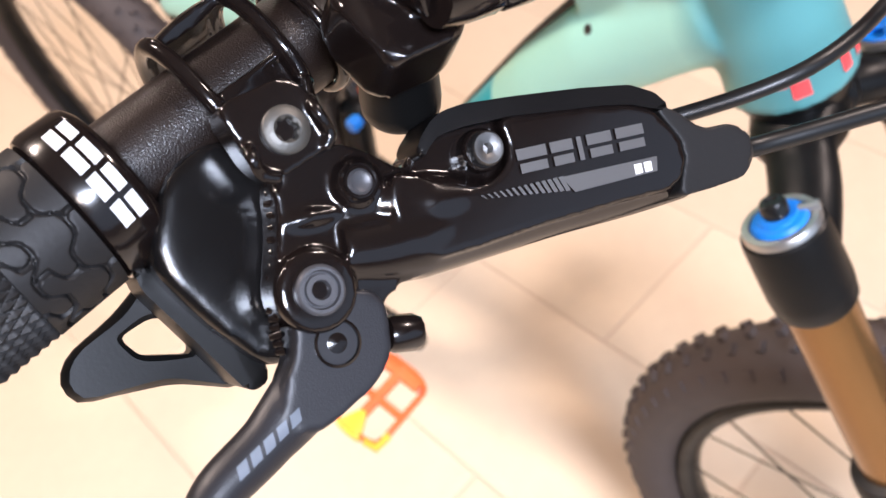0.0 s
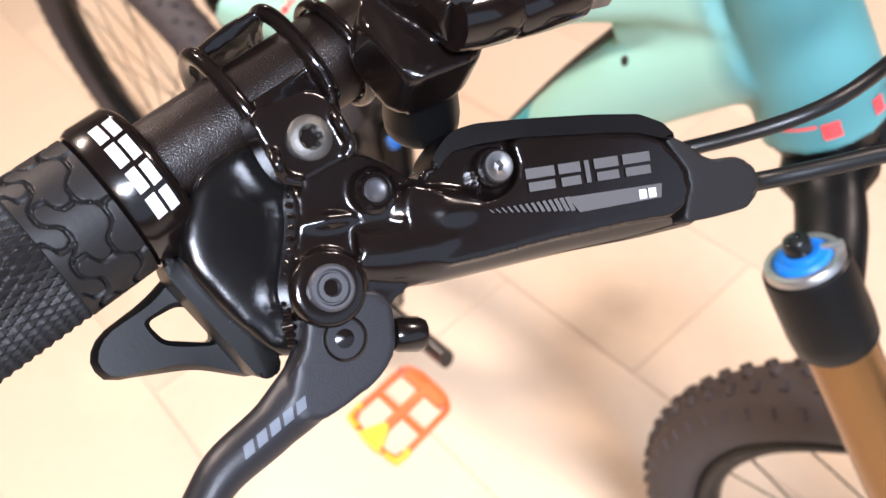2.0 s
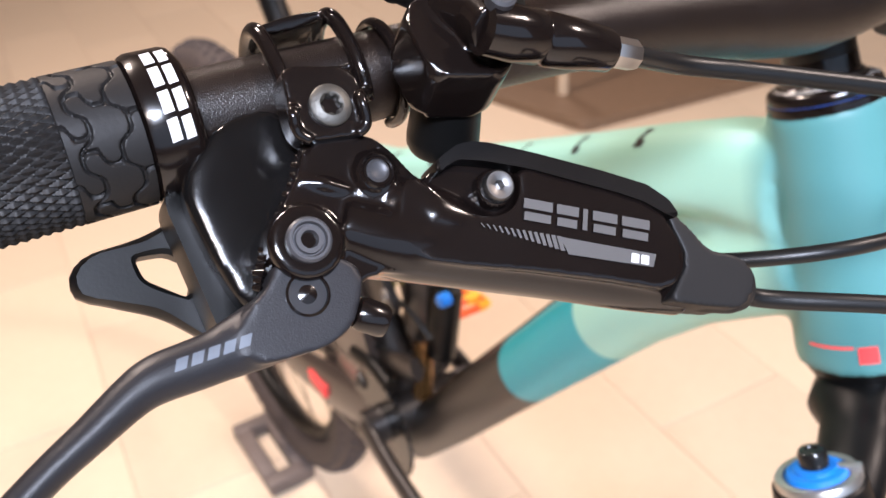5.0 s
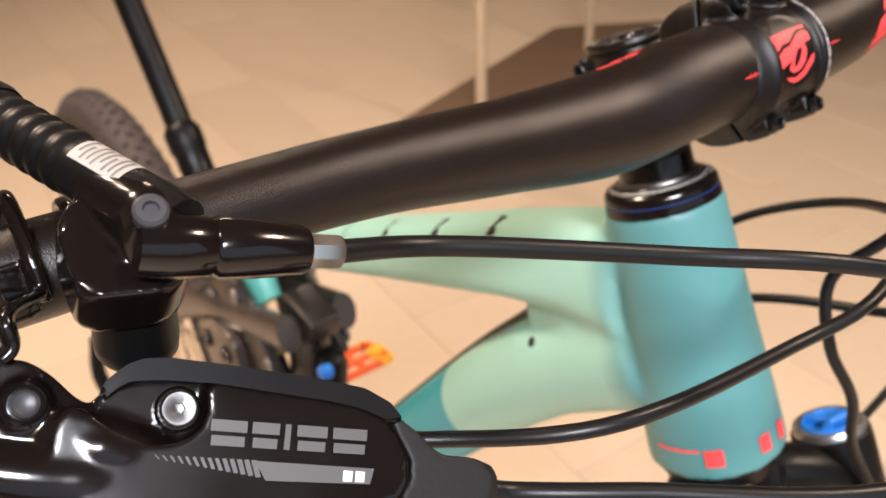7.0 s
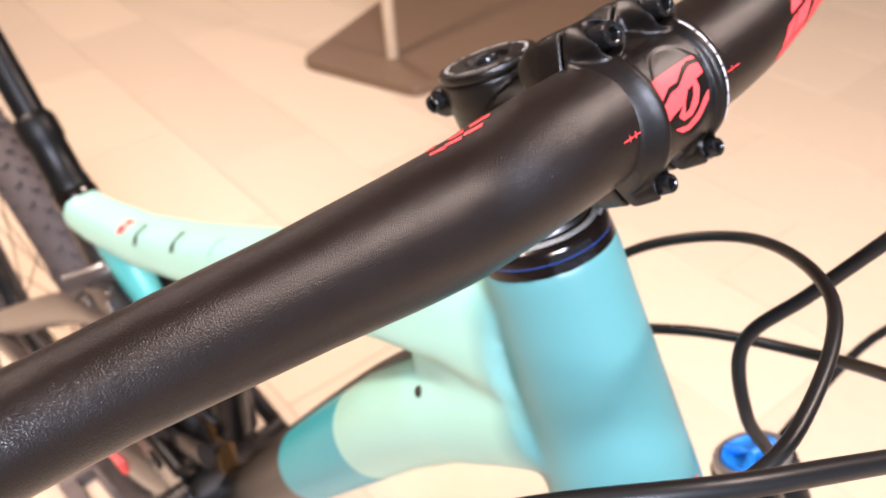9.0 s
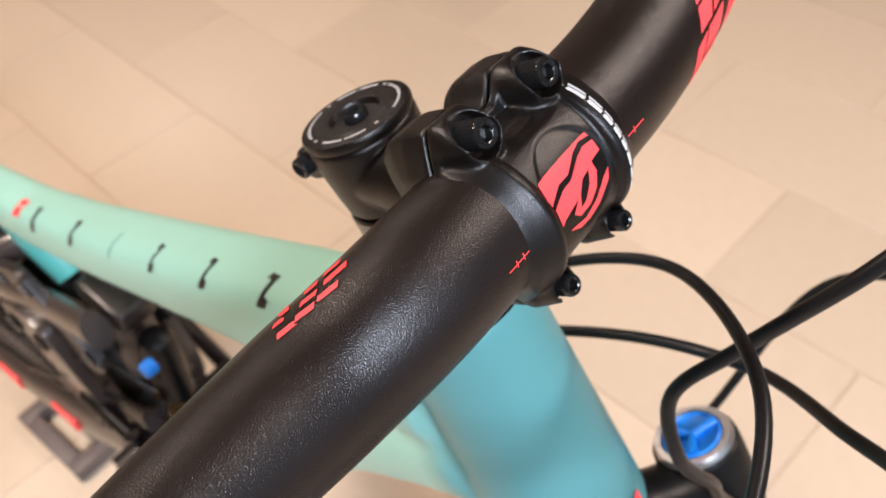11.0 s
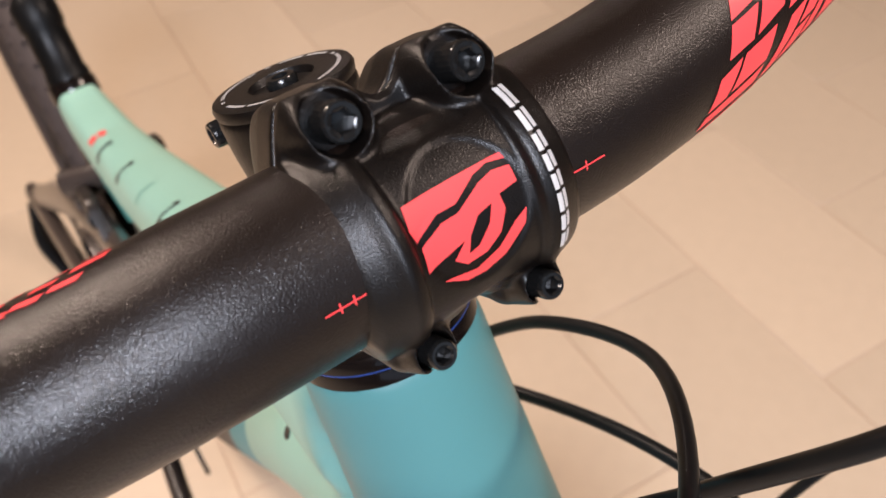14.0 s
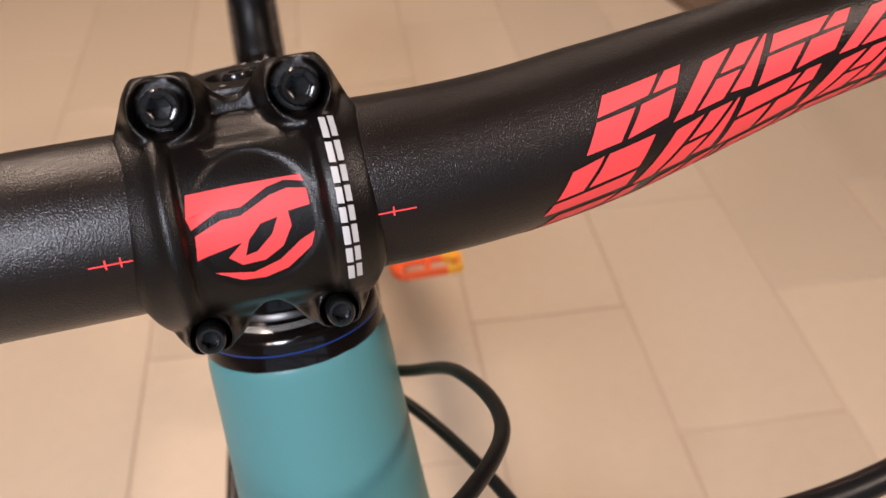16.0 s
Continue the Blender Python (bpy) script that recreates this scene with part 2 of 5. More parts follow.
def decal(bm, corners, radius=None, n=6, lift=0.00015):
    """A printed patch on the bar: four corners of place along the bar and angle."""
    (x0, a0), (x1, a1), (x2, a2), (x3, a3) = corners
    g = []
    for i in range(n + 1):
        s = i / n
        row = []
        for j in range(n + 1):
            t = j / n
            x = (x0 * (1 - t) + x1 * t) * (1 - s) + (x3 * (1 - t) + x2 * t) * s
            a = (a0 * (1 - t) + a1 * t) * (1 - s) + (a3 * (1 - t) + a2 * t) * s
            row.append(bm.verts.new(on_bar(x, a, lift, radius)))
        g.append(row)
    for i in range(n):
        for j in range(n):
            bm.faces.new((g[i][j], g[i][j + 1], g[i + 1][j + 1], g[i + 1][j]))


# slanted red shapes of the big print, in rows, and the small print and the tick marks
PRINT_SHAPES = (
    (((0, 0.62), (0.62, 0.66), (0.70, 1), (0, 1)), ((0.68, 0.66), (0.98, 0.66), (0.98, 1), (0.78, 1)), ((0, 0), (0.42, 0), (0.48, 0.54), (0, 0.54)), ((0.50, 0), (0.98, 0.08), (0.98, 0.58), (0.56, 0.54))),
    (((0, 0), (0.24, 0), (0.52, 1), (0.20, 0.94)), ((0.30, 0), (0.62, 0), (0.74, 0.46), (0.44, 0.46)), ((0.47, 0.54), (0.76, 0.54), (0.88, 1), (0.60, 1)), ((0.70, 0.06), (0.97, 0), (0.98, 1), (0.95, 1))),
    (((0, 0), (0.96, 0), (0.96, 0.34), (0, 0.28)), ((0, 0.36), (0.30, 0.38), (0.36, 1), (0, 0.92)), ((0.36, 0.40), (0.96, 0.42), (0.98, 1), (0.42, 1))),
)
bm = bmesh.new()
slant = 0.00022
for row_top, row_low, start, order in ((54, 20, 0.0665, (0, 1, 0, 1, 2)), (15, -19, 0.0645, (2, 1, 0, 1, 0)), (-24, -58, 0.0690, (0, 1, 0, 0, 1))):
    x = start
    for kind in order:
        w = 0.0205
        for quad in PRINT_SHAPES[kind]:
            corners = []
            for p, q in quad:
                a = row_low + (row_top - row_low) * q
                corners.append((x + w * p + a * slant, a + 2.5 * p))
            decal(bm, corners, n=5)
        x += w + 0.0011
part("print", bm, RED, handlebar, "large red slanted print shapes")
bm = bmesh.new()
for x, w, a0, a1 in ((-0.0818, 0.0066, 102, 107), (-0.0790, 0.0030, 116, 121), (-0.0750, 0.0030, 124, 136), (-0.0742, 0.0060, 103, 108), (-0.0700, 0.0050, 113, 118), (-0.0668, 0.0040, 124, 131), (-0.0664, 0.0060, 103, 108), (-0.0622, 0.0066, 113, 119), (-0.0606, 0.0050, 125, 131)):
    decal(bm, ((x, a0 + 2), (x + w, a0), (x + w + 0.0014, a1), (x + 0.0014, a1 + 2)), n=3)
part("print", bm, RED, handlebar, "small red print shapes")
for side, crosses in ((-1, (0.0266, 0.0292)), (1, (0.0276,))):
    bm = bmesh.new()
    decal(bm, ((side * 0.0245, 16.4), (side * 0.0326, 16.4), (side * 0.0326, 17.4), (side * 0.0245, 17.4)), n=2)
    for x in crosses:
        decal(bm, ((side * x, 14.0), (side * (x + 0.00035), 14.0), (side * (x + 0.00035), 20.2), (side * x, 20.2)), n=2)
    part("tick_mark", bm, RED, handlebar, "thin red centring ticks")

# ---------------------------------------------------------------- stem
FACE = axes(BARC, (1, 0, 0), S * 0.9973 + E * -0.0732)  # x across, y up the face, z ahead out of it
BOLTS = ((-0.0137, 0.0252), (0.0137, 0.0252), (-0.0137, -0.0229), (0.0137, -0.0229))
HALF = 0.0256  # half width of the plate


def ease(t):
    t = min(1.0, max(0.0, t))
    return t * t * (3 - 2 * t)


def clamp_height(x, up=True):
    """Half height of the face plate, with round ears at the bolts and a dip between them, deeper below."""
    a = abs(x)
    ear = ease((0.0130 - abs(a - 0.0137)) / 0.0085)
    base, tip = (0.0254, 0.0318) if up else (0.0190, 0.0270)
    h = base + (tip - base) * ear
    return h * (1 - 0.26 * max(0, (a - 0.0185) / 0.0071) ** 2)


def plate_front(x, y):
    """How far the plate stands out: a barrel with sloping flanks, a round hollow, and bolt wells in its ears."""
    a = abs(x)
    z = math.sqrt(max(0.0229 ** 2 - y * y, 0.0066 ** 2))
    z -= 0.0036 * max(0, (a - 0.0168) / 0.0088) ** 1.15
    z += 0.0009 * math.exp(-(((a - 0.0166) / 0.0020) ** 2))
    z -= 0.0017 * ease((0.0146 - a) / 0.0014) * ease((0.0215 - abs(y)) / 0.004)
    z -= 0.0026 * math.exp(-((x / 0.0088) ** 4)) * ease((abs(y) - 0.0158) / 0.0034)
    for bx, by in BOLTS:
        r = math.hypot(x - bx, y - by)
        # the ears fall away behind the bolts, so that the heads stand half free
        top = 0.0136 - 0.9 * max(0.0, y - by + 0.0010) if by > 0 else 0.0122
        z += (max(z, top) - z) * ease(((0.0096 if by > 0 else 0.0064) - r) / (0.0034 if by > 0 else 0.0020))
        z += (min(z, 0.0060) - z) * ease(((0.0064 if by > 0 else 0.0043) - r) / 0.0008)
    d = math.hypot(x, (y - 0.0012) * 0.93)
    z -= 0.0006 * ease((0.0131 - d) / 0.0012)
    return z


def face_plate():
    bm = bmesh.new()
    nx, ny = 120, 150
    front, back = [], []
    for i in range(nx + 1):
        x = HALF * (2 * i / nx - 1)
        fr, bk = [], []
        for j in range(ny + 1):
            t = 2 * j / ny - 1
            h = clamp_height(x, t > 0)
            y = h * t
            rim = math.sqrt(ease((h - abs(y)) / 0.0016))
            side = math.sqrt(min(1, max(0, (HALF - abs(x)) / 0.0022)))
            w = plate_front(x, y)
            w = max(0.003, w - 0.0022 * (1 - rim) - 0.0014 * (1 - side))
            fr.append(bm.verts.new((x, y, w)))
            bk.append(bm.verts.new((x, y, 0.0019)))
        front.append(fr)
        back.append(bk)
    for i in range(nx):
        for j in range(ny):
            bm.faces.new((front[i][j], front[i + 1][j], front[i + 1][j + 1], front[i][j + 1]))
            if i % 120 == 0 and j == 0:
                bm.faces.new([back[k][0] for k in range(nx + 1)] + [back[nx][k] for k in range(1, ny + 1)] + [back[k][ny] for k in range(nx - 1, -1, -1)] + [back[0][k] for k in range(ny - 1, 0, -1)])
    for i in range(nx):
        for j in (0, ny):
            bm.faces.new((front[i][j], back[i][j], back[i + 1][j], front[i + 1][j]))
    for j in range(ny):
        for i in (0, nx):
            bm.faces.new((front[i][j], front[i][j + 1], back[i][j + 1], back[i][j]))
    bm.transform(FACE)
    loose = [v for v in bm.verts if not v.link_faces]
    bmesh.ops.delete(bm, geom=loose, context="VERTS")
    return bm


def clamp_back():
    """The half of the bar clamp that belongs to the stem, parted from the plate by a slit."""
    bm = bmesh.new()
    nx, ny = 40, 44
    front, rear = [], []
    for i in range(nx + 1):
        x = (HALF - 0.0006) * (2 * i / nx - 1)
        fr, bk = [], []
        for j in range(ny + 1):
            t = 2 * j / ny - 1
            h = clamp_height(x, t > 0) * 0.985
            y = h * t
            rim = math.sqrt(max(0, min(1, (h - abs(y)) / 0.005)))
            side = math.sqrt(max(0, min(1, (HALF - 0.0006 - abs(x)) / 0.005)))
            fr.append(bm.verts.new((x, y, 0.0002)))
            bk.append(bm.verts.new((x, y, -0.0088 - 0.0125 * rim * (0.35 + 0.65 * side))))
        front.append(fr)
        rear.append(bk)
    for i in range(nx):
        for j in range(ny):
            bm.faces.new((front[i][j], front[i + 1][j], front[i + 1][j + 1], front[i][j + 1]))
            bm.faces.new((rear[i][j], rear[i][j + 1], rear[i + 1][j + 1], rear[i + 1][j]))
    for i in range(nx):
        for j in (0, ny):
            bm.faces.new((front[i][j], rear[i][j], rear[i + 1][j], front[i + 1][j]))
    for j in range(ny):
        for i in (0, nx):
            bm.faces.new((front[i][j], front[i][j + 1], rear[i][j + 1], rear[i][j]))
    bm.transform(FACE)
    return bm


def cast(ob, voxel, rounds):
    """Melts the pieces of a mesh into one smooth casting."""
    r = ob.modifiers.new("blend", "REMESH")
    r.mode, r.voxel_size, r.use_smooth_shade = "VOXEL", voxel, True
    q = ob.modifiers.new("soften", "SMOOTH")
    q.factor, q.iterations = 0.5, rounds
    return ob


# the stem: clamp half, waist, and the clamp round the steerer, in one casting
stem_bm = clamp_back()
back = -E
tube([BARC + back * t + S * h for t, h in ((0.012, -0.001), (0.0225, 0.0), (0.0325, 0.002), (0.0445, 0.005), (0.0600, 0.008))], [(0.0235, 0.0215), (0.0200, 0.0180), (0.0160, 0.0155), (0.0145, 0.0130), (0.0135, 0.0095)], 40, up=S, bm=stem_bm)
lathe([(0, -0.0030), (0.0178, -0.0030), (0.0186, -0.0042), (0.0185, -0.012), (0.0176, -0.022), (0.0168, -0.0285), (0.0160, -0.0300), (0, -0.0300)], 48, stem_bm, AX)
tube([AX @ Vector((x, 0.0160, -0.0105)) for x in (-0.0150, -0.0136, 0.0136, 0.0150)], [0.0050, 0.0060, 0.0060, 0.0050], 24, bm=stem_bm)
stem = cast(part("stem", stem_bm, STEM_BLACK, bicycle, "short satin black stem"), 0.0007, 5)


def socket_bolt(m, r, low, high, socket=0.0021):
    """A socket bolt: a head with fine flutes, a rounded lip and a hexagonal socket."""
    bm = bmesh.new()
    n, loops = 72, []
    for rr, h, flute in ((0.0, low, 0), (r, low, 0), (r, low + 0.0006, 1), (r, high - 0.0012, 1), (r * 0.97, high - 0.0005, 0), (r * 0.86, high, 0), (r * 0.66, high, 0), (-1, high - 0.0004, 0), (-1, high - 0.0030, 0), (0.0, high - 0.0032, 0)):
        loop = []
        for k in range(n):
            a = 2 * math.pi * k / n
            q = socket / max(math.cos((a % (math.pi / 3)) - math.pi / 6), 0.5) if rr < 0 else max(rr, 1e-5)
            if flute and k % 3 == 0:
                q *= 0.955
            loop.append(bm.verts.new(m @ Vector((q * math.cos(a), q * math.sin(a), h))))
        loops.append(loop)
    skin(bm, loops)
    return bm


for x, y in BOLTS:
    r, high = (0.0040, 0.0148) if y > 0 else (0.0031, 0.0150)
    part("clamp_bolt", socket_bolt(FACE @ pose(x, y, 0), r, 0.004, high, r * 0.5), DBOLT, stem, "glossy black socket bolt")
plate = cast(part("face_plate", face_plate(), STEM_BLACK, stem, "black face plate with a red emblem and white print"), 0.00042, 3)
bpy.context.view_layer.update()
cast_plate = plate.evaluated_get(bpy.context.evaluated_depsgraph_get())

# the emblem: red shapes that fill the hollow of the plate, parted by a wavy gap


def on_plate(outline, holes=(), lift=0.00018, cuts=4):
    """A printed shape on the plate, from its outline in millimetres across and up."""
    rings = [[Vector((x / 1000, y / 1000, 0)) for x, y in poly] for poly in (outline, *holes)]
    flat = [v for poly in rings for v in poly]
    bm = bmesh.new()
    verts = [bm.verts.new(v) for v in flat]
    for f in tessellate_polygon(rings):
        if len(set(f)) == 3:
            bm.faces.new([verts[k] for k in f])
    bmesh.ops.subdivide_edges(bm, edges=bm.edges[:], cuts=cuts, use_grid_fill=True)
    for v in bm.verts:
        ok, place, normal, _ = cast_plate.ray_cast(FACE @ Vector((v.co.x, v.co.y, 0.05)), -FACE.col[2].to_3d())
        v.co = place + normal * lift
    return bm


UPPER = [(-12.2, 8.2), (-1.0, 8.4), (10.3, 8.4), (10.7, 7.0), (6.8, 7.8), (3.2, 7.0), (-2.4, 4.1), (-6.8, 4.1), (-12.5, 1.4), (-13.1, 3.8)]
LOWER = [(-12.0, 0.1), (-6.6, 2.3), (-2.7, 2.5), (3.5, 5.4), (7.0, 6.2), (10.9, 5.6), (11.0, 2.3), (6.5, 1.8), (6.7, -1.2), (4.4, -5.0), (0.5, -7.2), (-4.1, -7.4), (-6.5, -5.4), (-3.4, -2.8), (-12.5, -4.7)]
EYE = [(4.3, 1.0), (2.6, -2.2), (-0.8, -5.1), (-3.2, -5.6), (-2.0, -2.5), (0.8, 0.3)]
CRESCENT = [(11.1, -3.1), (10.0, -6.1), (4.6, -9.9), (-0.2, -11.1), (-4.8, -10.7), (-9.8, -8.0), (-2.2, -9.4), (3.3, -7.8), (7.9, -4.5)]
for shape, holes in ((UPPER, ()), (LOWER, (EYE,)), (CRESCENT, ())):
    part("emblem", on_plate(shape, holes), RED, plate, "red emblem shape")
y = 18.4
for k, w in enumerate((4.7, 4.7, 4.0, 4.0, 3.9, 4.7, 4.0, 4.0)):
    lo, hi = (y - w + 0.6, y)
    for x0, x1 in ((16.2, 17.5), (18.0, 19.3)):
        part("print", on_plate([(x0, lo + 0.2), (x1, lo), (x1, hi - 0.2), (x0, hi)], cuts=1), WHITE, plate)
    y -= w
# top cap, with a ring of worn white print, its bolt, the pinch bolts and the spacer
cap = part("top_cap", lathe([(0, -0.0034), (0.0185, -0.0030), (0.0189, -0.0012), (0.0184, 0.0), (0.0172, 0.0003), (0.0088, 0.0003), (0.0082, -0.0016), (0, -0.0018)], 56, m=AX), STEM_BLACK, stem, "round black top cap with white ring print")
part("cap_bolt", lathe([(0, -0.002), (0.0040, -0.002), (0.0042, 0.0), (0.0036, 0.0012), (0.0022, 0.0012), (0.002, -0.0008), (0, -0.001)], 24, m=AX), DBOLT, cap)
bm = bmesh.new()
for a0, a1 in [(a, a + 3.6) for a in range(-76, -8, 5)] + [(-2, 3)] + [(a, a + 26) for a in (12, 42)] + [(78, 83)] + [(a, a + 3.6) for a in range(94, 158, 5)] + [(166, 171)] + [(a, a + 26) for a in (184, 214)] + [(252, 257)]:
    n = max(1, int((a1 - a0) / 5))
    v = []
    for i in range(n + 1):
        a = radians(a0 + (a1 - a0) * i / n)
        v.append([bm.verts.new(AX @ Vector((r * math.cos(a), r * math.sin(a), 0.00045))) for r in (0.0149, 0.0160)])
    for p, q in zip(v, v[1:]):
        bm.faces.new((p[0], p[1], q[1], q[0]))
part("print", bm, paint("worn_white_print", (0.42, 0.41, 0.40), 0.5, vary=0.4), cap)
part("pinch_bolt", socket_bolt(AX @ pose(0, 0.0160, -0.0095, 0, -90, 0), 0.0036, 0.012, 0.0186), DBOLT, stem, "small black pinch bolt")
spacer = part("spacer", lathe([(0, -0.0305), (0.0166, -0.0305), (0.0170, -0.0312), (0.0170, -0.0432), (0.0166, -0.0438), (0.0170, -0.0444), (0.0172, -0.0565), (0.0168, -0.0575), (0, -0.0575)], 40, m=AX), STEM_BLACK, bicycle, "black headset spacer with a worn silver print")
bm = bmesh.new()
v = []
for k in range(13):
    q = radians(112 + 7.4 * k)
    v.append([bm.verts.new(AX @ Vector((0.01712 * math.cos(q), 0.01712 * math.sin(q), h))) for h in (-0.0316, -0.0420)])
for p, q in zip(v, v[1:]):
    bm.faces.new((p[0], p[1], q[1], q[0]))
part("print", bm, paint("worn_silver_print", (0.34, 0.32, 0.30), 0.45, vary=0.6), spacer, "worn silver print")
HS = AX @ pose(0, 0, 0.0022)
headset = part("headset", lathe([(0, -0.0575), (0.0174, -0.0575), (0.0176, -0.0662), (0.0182, -0.0680), (0.0196, -0.0688), (0.0214, -0.0695), (0.0236, -0.0702), (0.0254, -0.0711), (0.0263, -0.0722), (0.0268, -0.0738), (0.0269, -0.0760), (0, -0.0760)], 72, m=HS), GLOSS, bicycle, "glossy black headset cap")
part("race", lathe([(0.0178, -0.0668), (0.0190, -0.0670), (0.0197, -0.0680), (0.0197, -0.0695), (0.0178, -0.0695)], 48, m=HS), STEEL, headset, "polished steel ring")
SILVER_LINE = paint("silver_line", (0.36, 0.35, 0.33), 0.4, vary=0.3)
for r, h in ((0.0216, -0.06956), (0.0222, -0.06975), (0.0228, -0.06994), (0.0234, -0.07013)):
    part("turned_line", lathe([(r - 0.00012, h - 0.0002), (r - 0.00010, h + 0.00013), (r + 0.00010, h + 0.00004), (r + 0.00012, h - 0.0003)], 72, m=HS), SILVER_LINE, headset, "thin silver line")
part("seal", lathe([(0.0262, -0.0760), (0.0270, -0.0761), (0.0270, -0.0765), (0.0262, -0.0767)], 72, m=HS), paint("dark_blue_seal", (0.012, 0.045, 0.20), 0.35, vary=0.1), headset, "thin blue line")
part("lower_rim", lathe([(0.0, -0.0767), (0.0270, -0.0767), (0.0274, -0.0785), (0.0276, -0.0808), (0.0270, -0.0817), (0, -0.0817)], 72, m=HS), GLOSS, headset)
bm = bmesh.new()
for a in (-66, -61, -56, -51, -46):
    v = []
    for da in (0, 3.6):
        q = radians(a + da)
        v.append([bm.verts.new(HS @ Vector((r * math.cos(q), r * math.sin(q), h))) for r, h in ((0.0239, -0.0702), (0.0249, -0.0707))])
    bm.faces.new((v[0][0], v[0][1], v[1][1], v[1][0]))
part("print", bm, SILVER_LINE, headset)

# ---------------------------------------------------------------- frame


def fpt(y, z, x=0.0):
    return Vector((x, y, z))


frame_bm = bmesh.new()
FI = FRAME.inverted()
HT = FI @ AX
tube([HT @ Vector((0, 0, z)) for z in (-0.0768, -0.105, -0.145, -0.185, -0.2130)], [0.0282, 0.0292, 0.0312, 0.0334, 0.0348], 48, up=(0, 1, 0), bm=frame_bm)
# the top tube has a flat top and flat flanks with rounded edges
TOP = ((0.028, 0.962, 0.026, 0.030), (0.07, 0.953, 0.026, 0.026), (0.12, 0.934, 0.026, 0.0235), (0.18, 0.908, 0.0255, 0.022), (0.26, 0.874, 0.0245, 0.0205), (0.38, 0.823, 0.0235, 0.0195), (0.48, 0.785, 0.0225, 0.0195), (0.58, 0.758, 0.0215, 0.0185), (0.635, 0.748, 0.020, 0.018))
loops = []
for k, (y, z, w, h) in enumerate(TOP):
    p, q = TOP[max(0, k - 1)], TOP[min(len(TOP) - 1, k + 1)]
    way = Vector((0, q[0] - p[0], q[1] - p[1])).normalized()
    up = Vector((0, -way.z, way.y))
    loop = []
    for i in range(40):
        c_, s_ = math.cos(2 * math.pi * i / 40), math.sin(2 * math.pi * i / 40)
        c_, s_ = (math.copysign(abs(v) ** 0.55, v) for v in (c_, s_))
        loop.append(frame_bm.verts.new(fpt(y, z) + Vector((w * c_ * (1 - 0.10 * s_), 0, 0)) + up * (h * s_)))
    loops.append(loop)
skin(frame_bm, loops)
tube([fpt(0.010, 0.925), fpt(0.045, 0.902), fpt(0.085, 0.873), fpt(0.13, 0.828), fpt(0.19, 0.758), fpt(0.27, 0.663), fpt(0.38, 0.532), fpt(0.47, 0.43)], [(0.027, 0.030), (0.028, 0.031), (0.030, 0.032), (0.031, 0.032), (0.031, 0.032), (0.030, 0.031), (0.030, 0.031), (0.030, 0.031)], 32, bm=frame_bm)
tube([fpt(0.02, 0.94), fpt(0.06, 0.918), fpt(0.10, 0.905)], [(0.024, 0.03), (0.022, 0.024), (0.014, 0.010)], 24, bm=frame_bm)


def frame_material():
    m = paint("frame_paint", (0.3, 0.66, 0.53), 0.45, grain=0.02, scale=900, coat=0.10, coat_rough=0.2, specular=0.35)
    nt = m.node_tree
    b = nt.nodes["Principled BSDF"]
    co = nt.nodes.new("ShaderNodeTexCoord")
    sep = nt.nodes.new("ShaderNodeSeparateXYZ")
    nt.links.new(co.outputs["Object"], sep.inputs[0])

    def calc(op, a, c):
        n = nt.nodes.new("ShaderNodeMath")
        n.operation = op
        for k, v in enumerate((a, c)):
            if isinstance(v, (int, float)):
                n.inputs[k].default_value = v
            else:
                nt.links.new(v, n.inputs[k])
        return n.outputs[0]

    def step(value, low, high):
        r = nt.nodes.new("ShaderNodeMapRange")
        r.inputs["From Min"].default_value, r.inputs["From Max"].default_value = low, high
        nt.links.new(value, r.inputs["Value"])
        return r.outputs["Result"]

    def mix(fac, a, c):
        n = nt.nodes.new("ShaderNodeMixRGB")
        nt.links.new(fac, n.inputs[0])
        for k, v in ((1, a), (2, c)):
            if isinstance(v, tuple):
                n.inputs[k].default_value = (*v, 1)
            else:
                nt.links.new(v, n.inputs[k])
        return n.outputs[0]

    y, z = sep.outputs["Y"], sep.outputs["Z"]
    noise_node = nt.nodes.new("ShaderNodeTexNoise")
    noise_node.inputs["Scale"].default_value = 25
    nt.links.new(co.outputs["Object"], noise_node.inputs["Vector"])
    mint = mix(noise_node.outputs["Fac"], (0.295, 0.548, 0.452), (0.315, 0.578, 0.474))
    turquoise = mix(noise_node.outputs["Fac"], (0.076, 0.234, 0.240), (0.083, 0.250, 0.255))
    # the head fades from turquoise ahead to mint behind; the axis of the head leans
    lean = calc("SUBTRACT", y, calc("MULTIPLY", calc("SUBTRACT", z, 0.92), 0.37))
    tone = mix(step(lean, 0.004, 0.028), turquoise, mint)
    # along the down tube: mint, dark turquoise, black
    along = calc("SUBTRACT", calc("MULTIPLY", y, 0.70), calc("MULTIPLY", z, 0.72))
    low = calc("LESS_THAN", calc("ADD", z, calc("MULTIPLY", y, 0.5)), 0.945)
    dark = calc("MULTIPLY", low, step(along, -0.465, -0.462))
    black = calc("MULTIPLY", low, step(along, -0.318, -0.315))
    tone = mix(dark, tone, (0.02, 0.30, 0.35))
    tone = mix(black, tone, (0.025, 0.020, 0.016))
    nt.links.new(tone, b.inputs["Base Color"])
    return m


main_frame = part("main_frame", frame_bm, frame_material(), bicycle, "mint and turquoise moulded front frame, black towards the cranks")
main_frame.matrix_world = FRAME
cast(main_frame, 0.0024, 15)


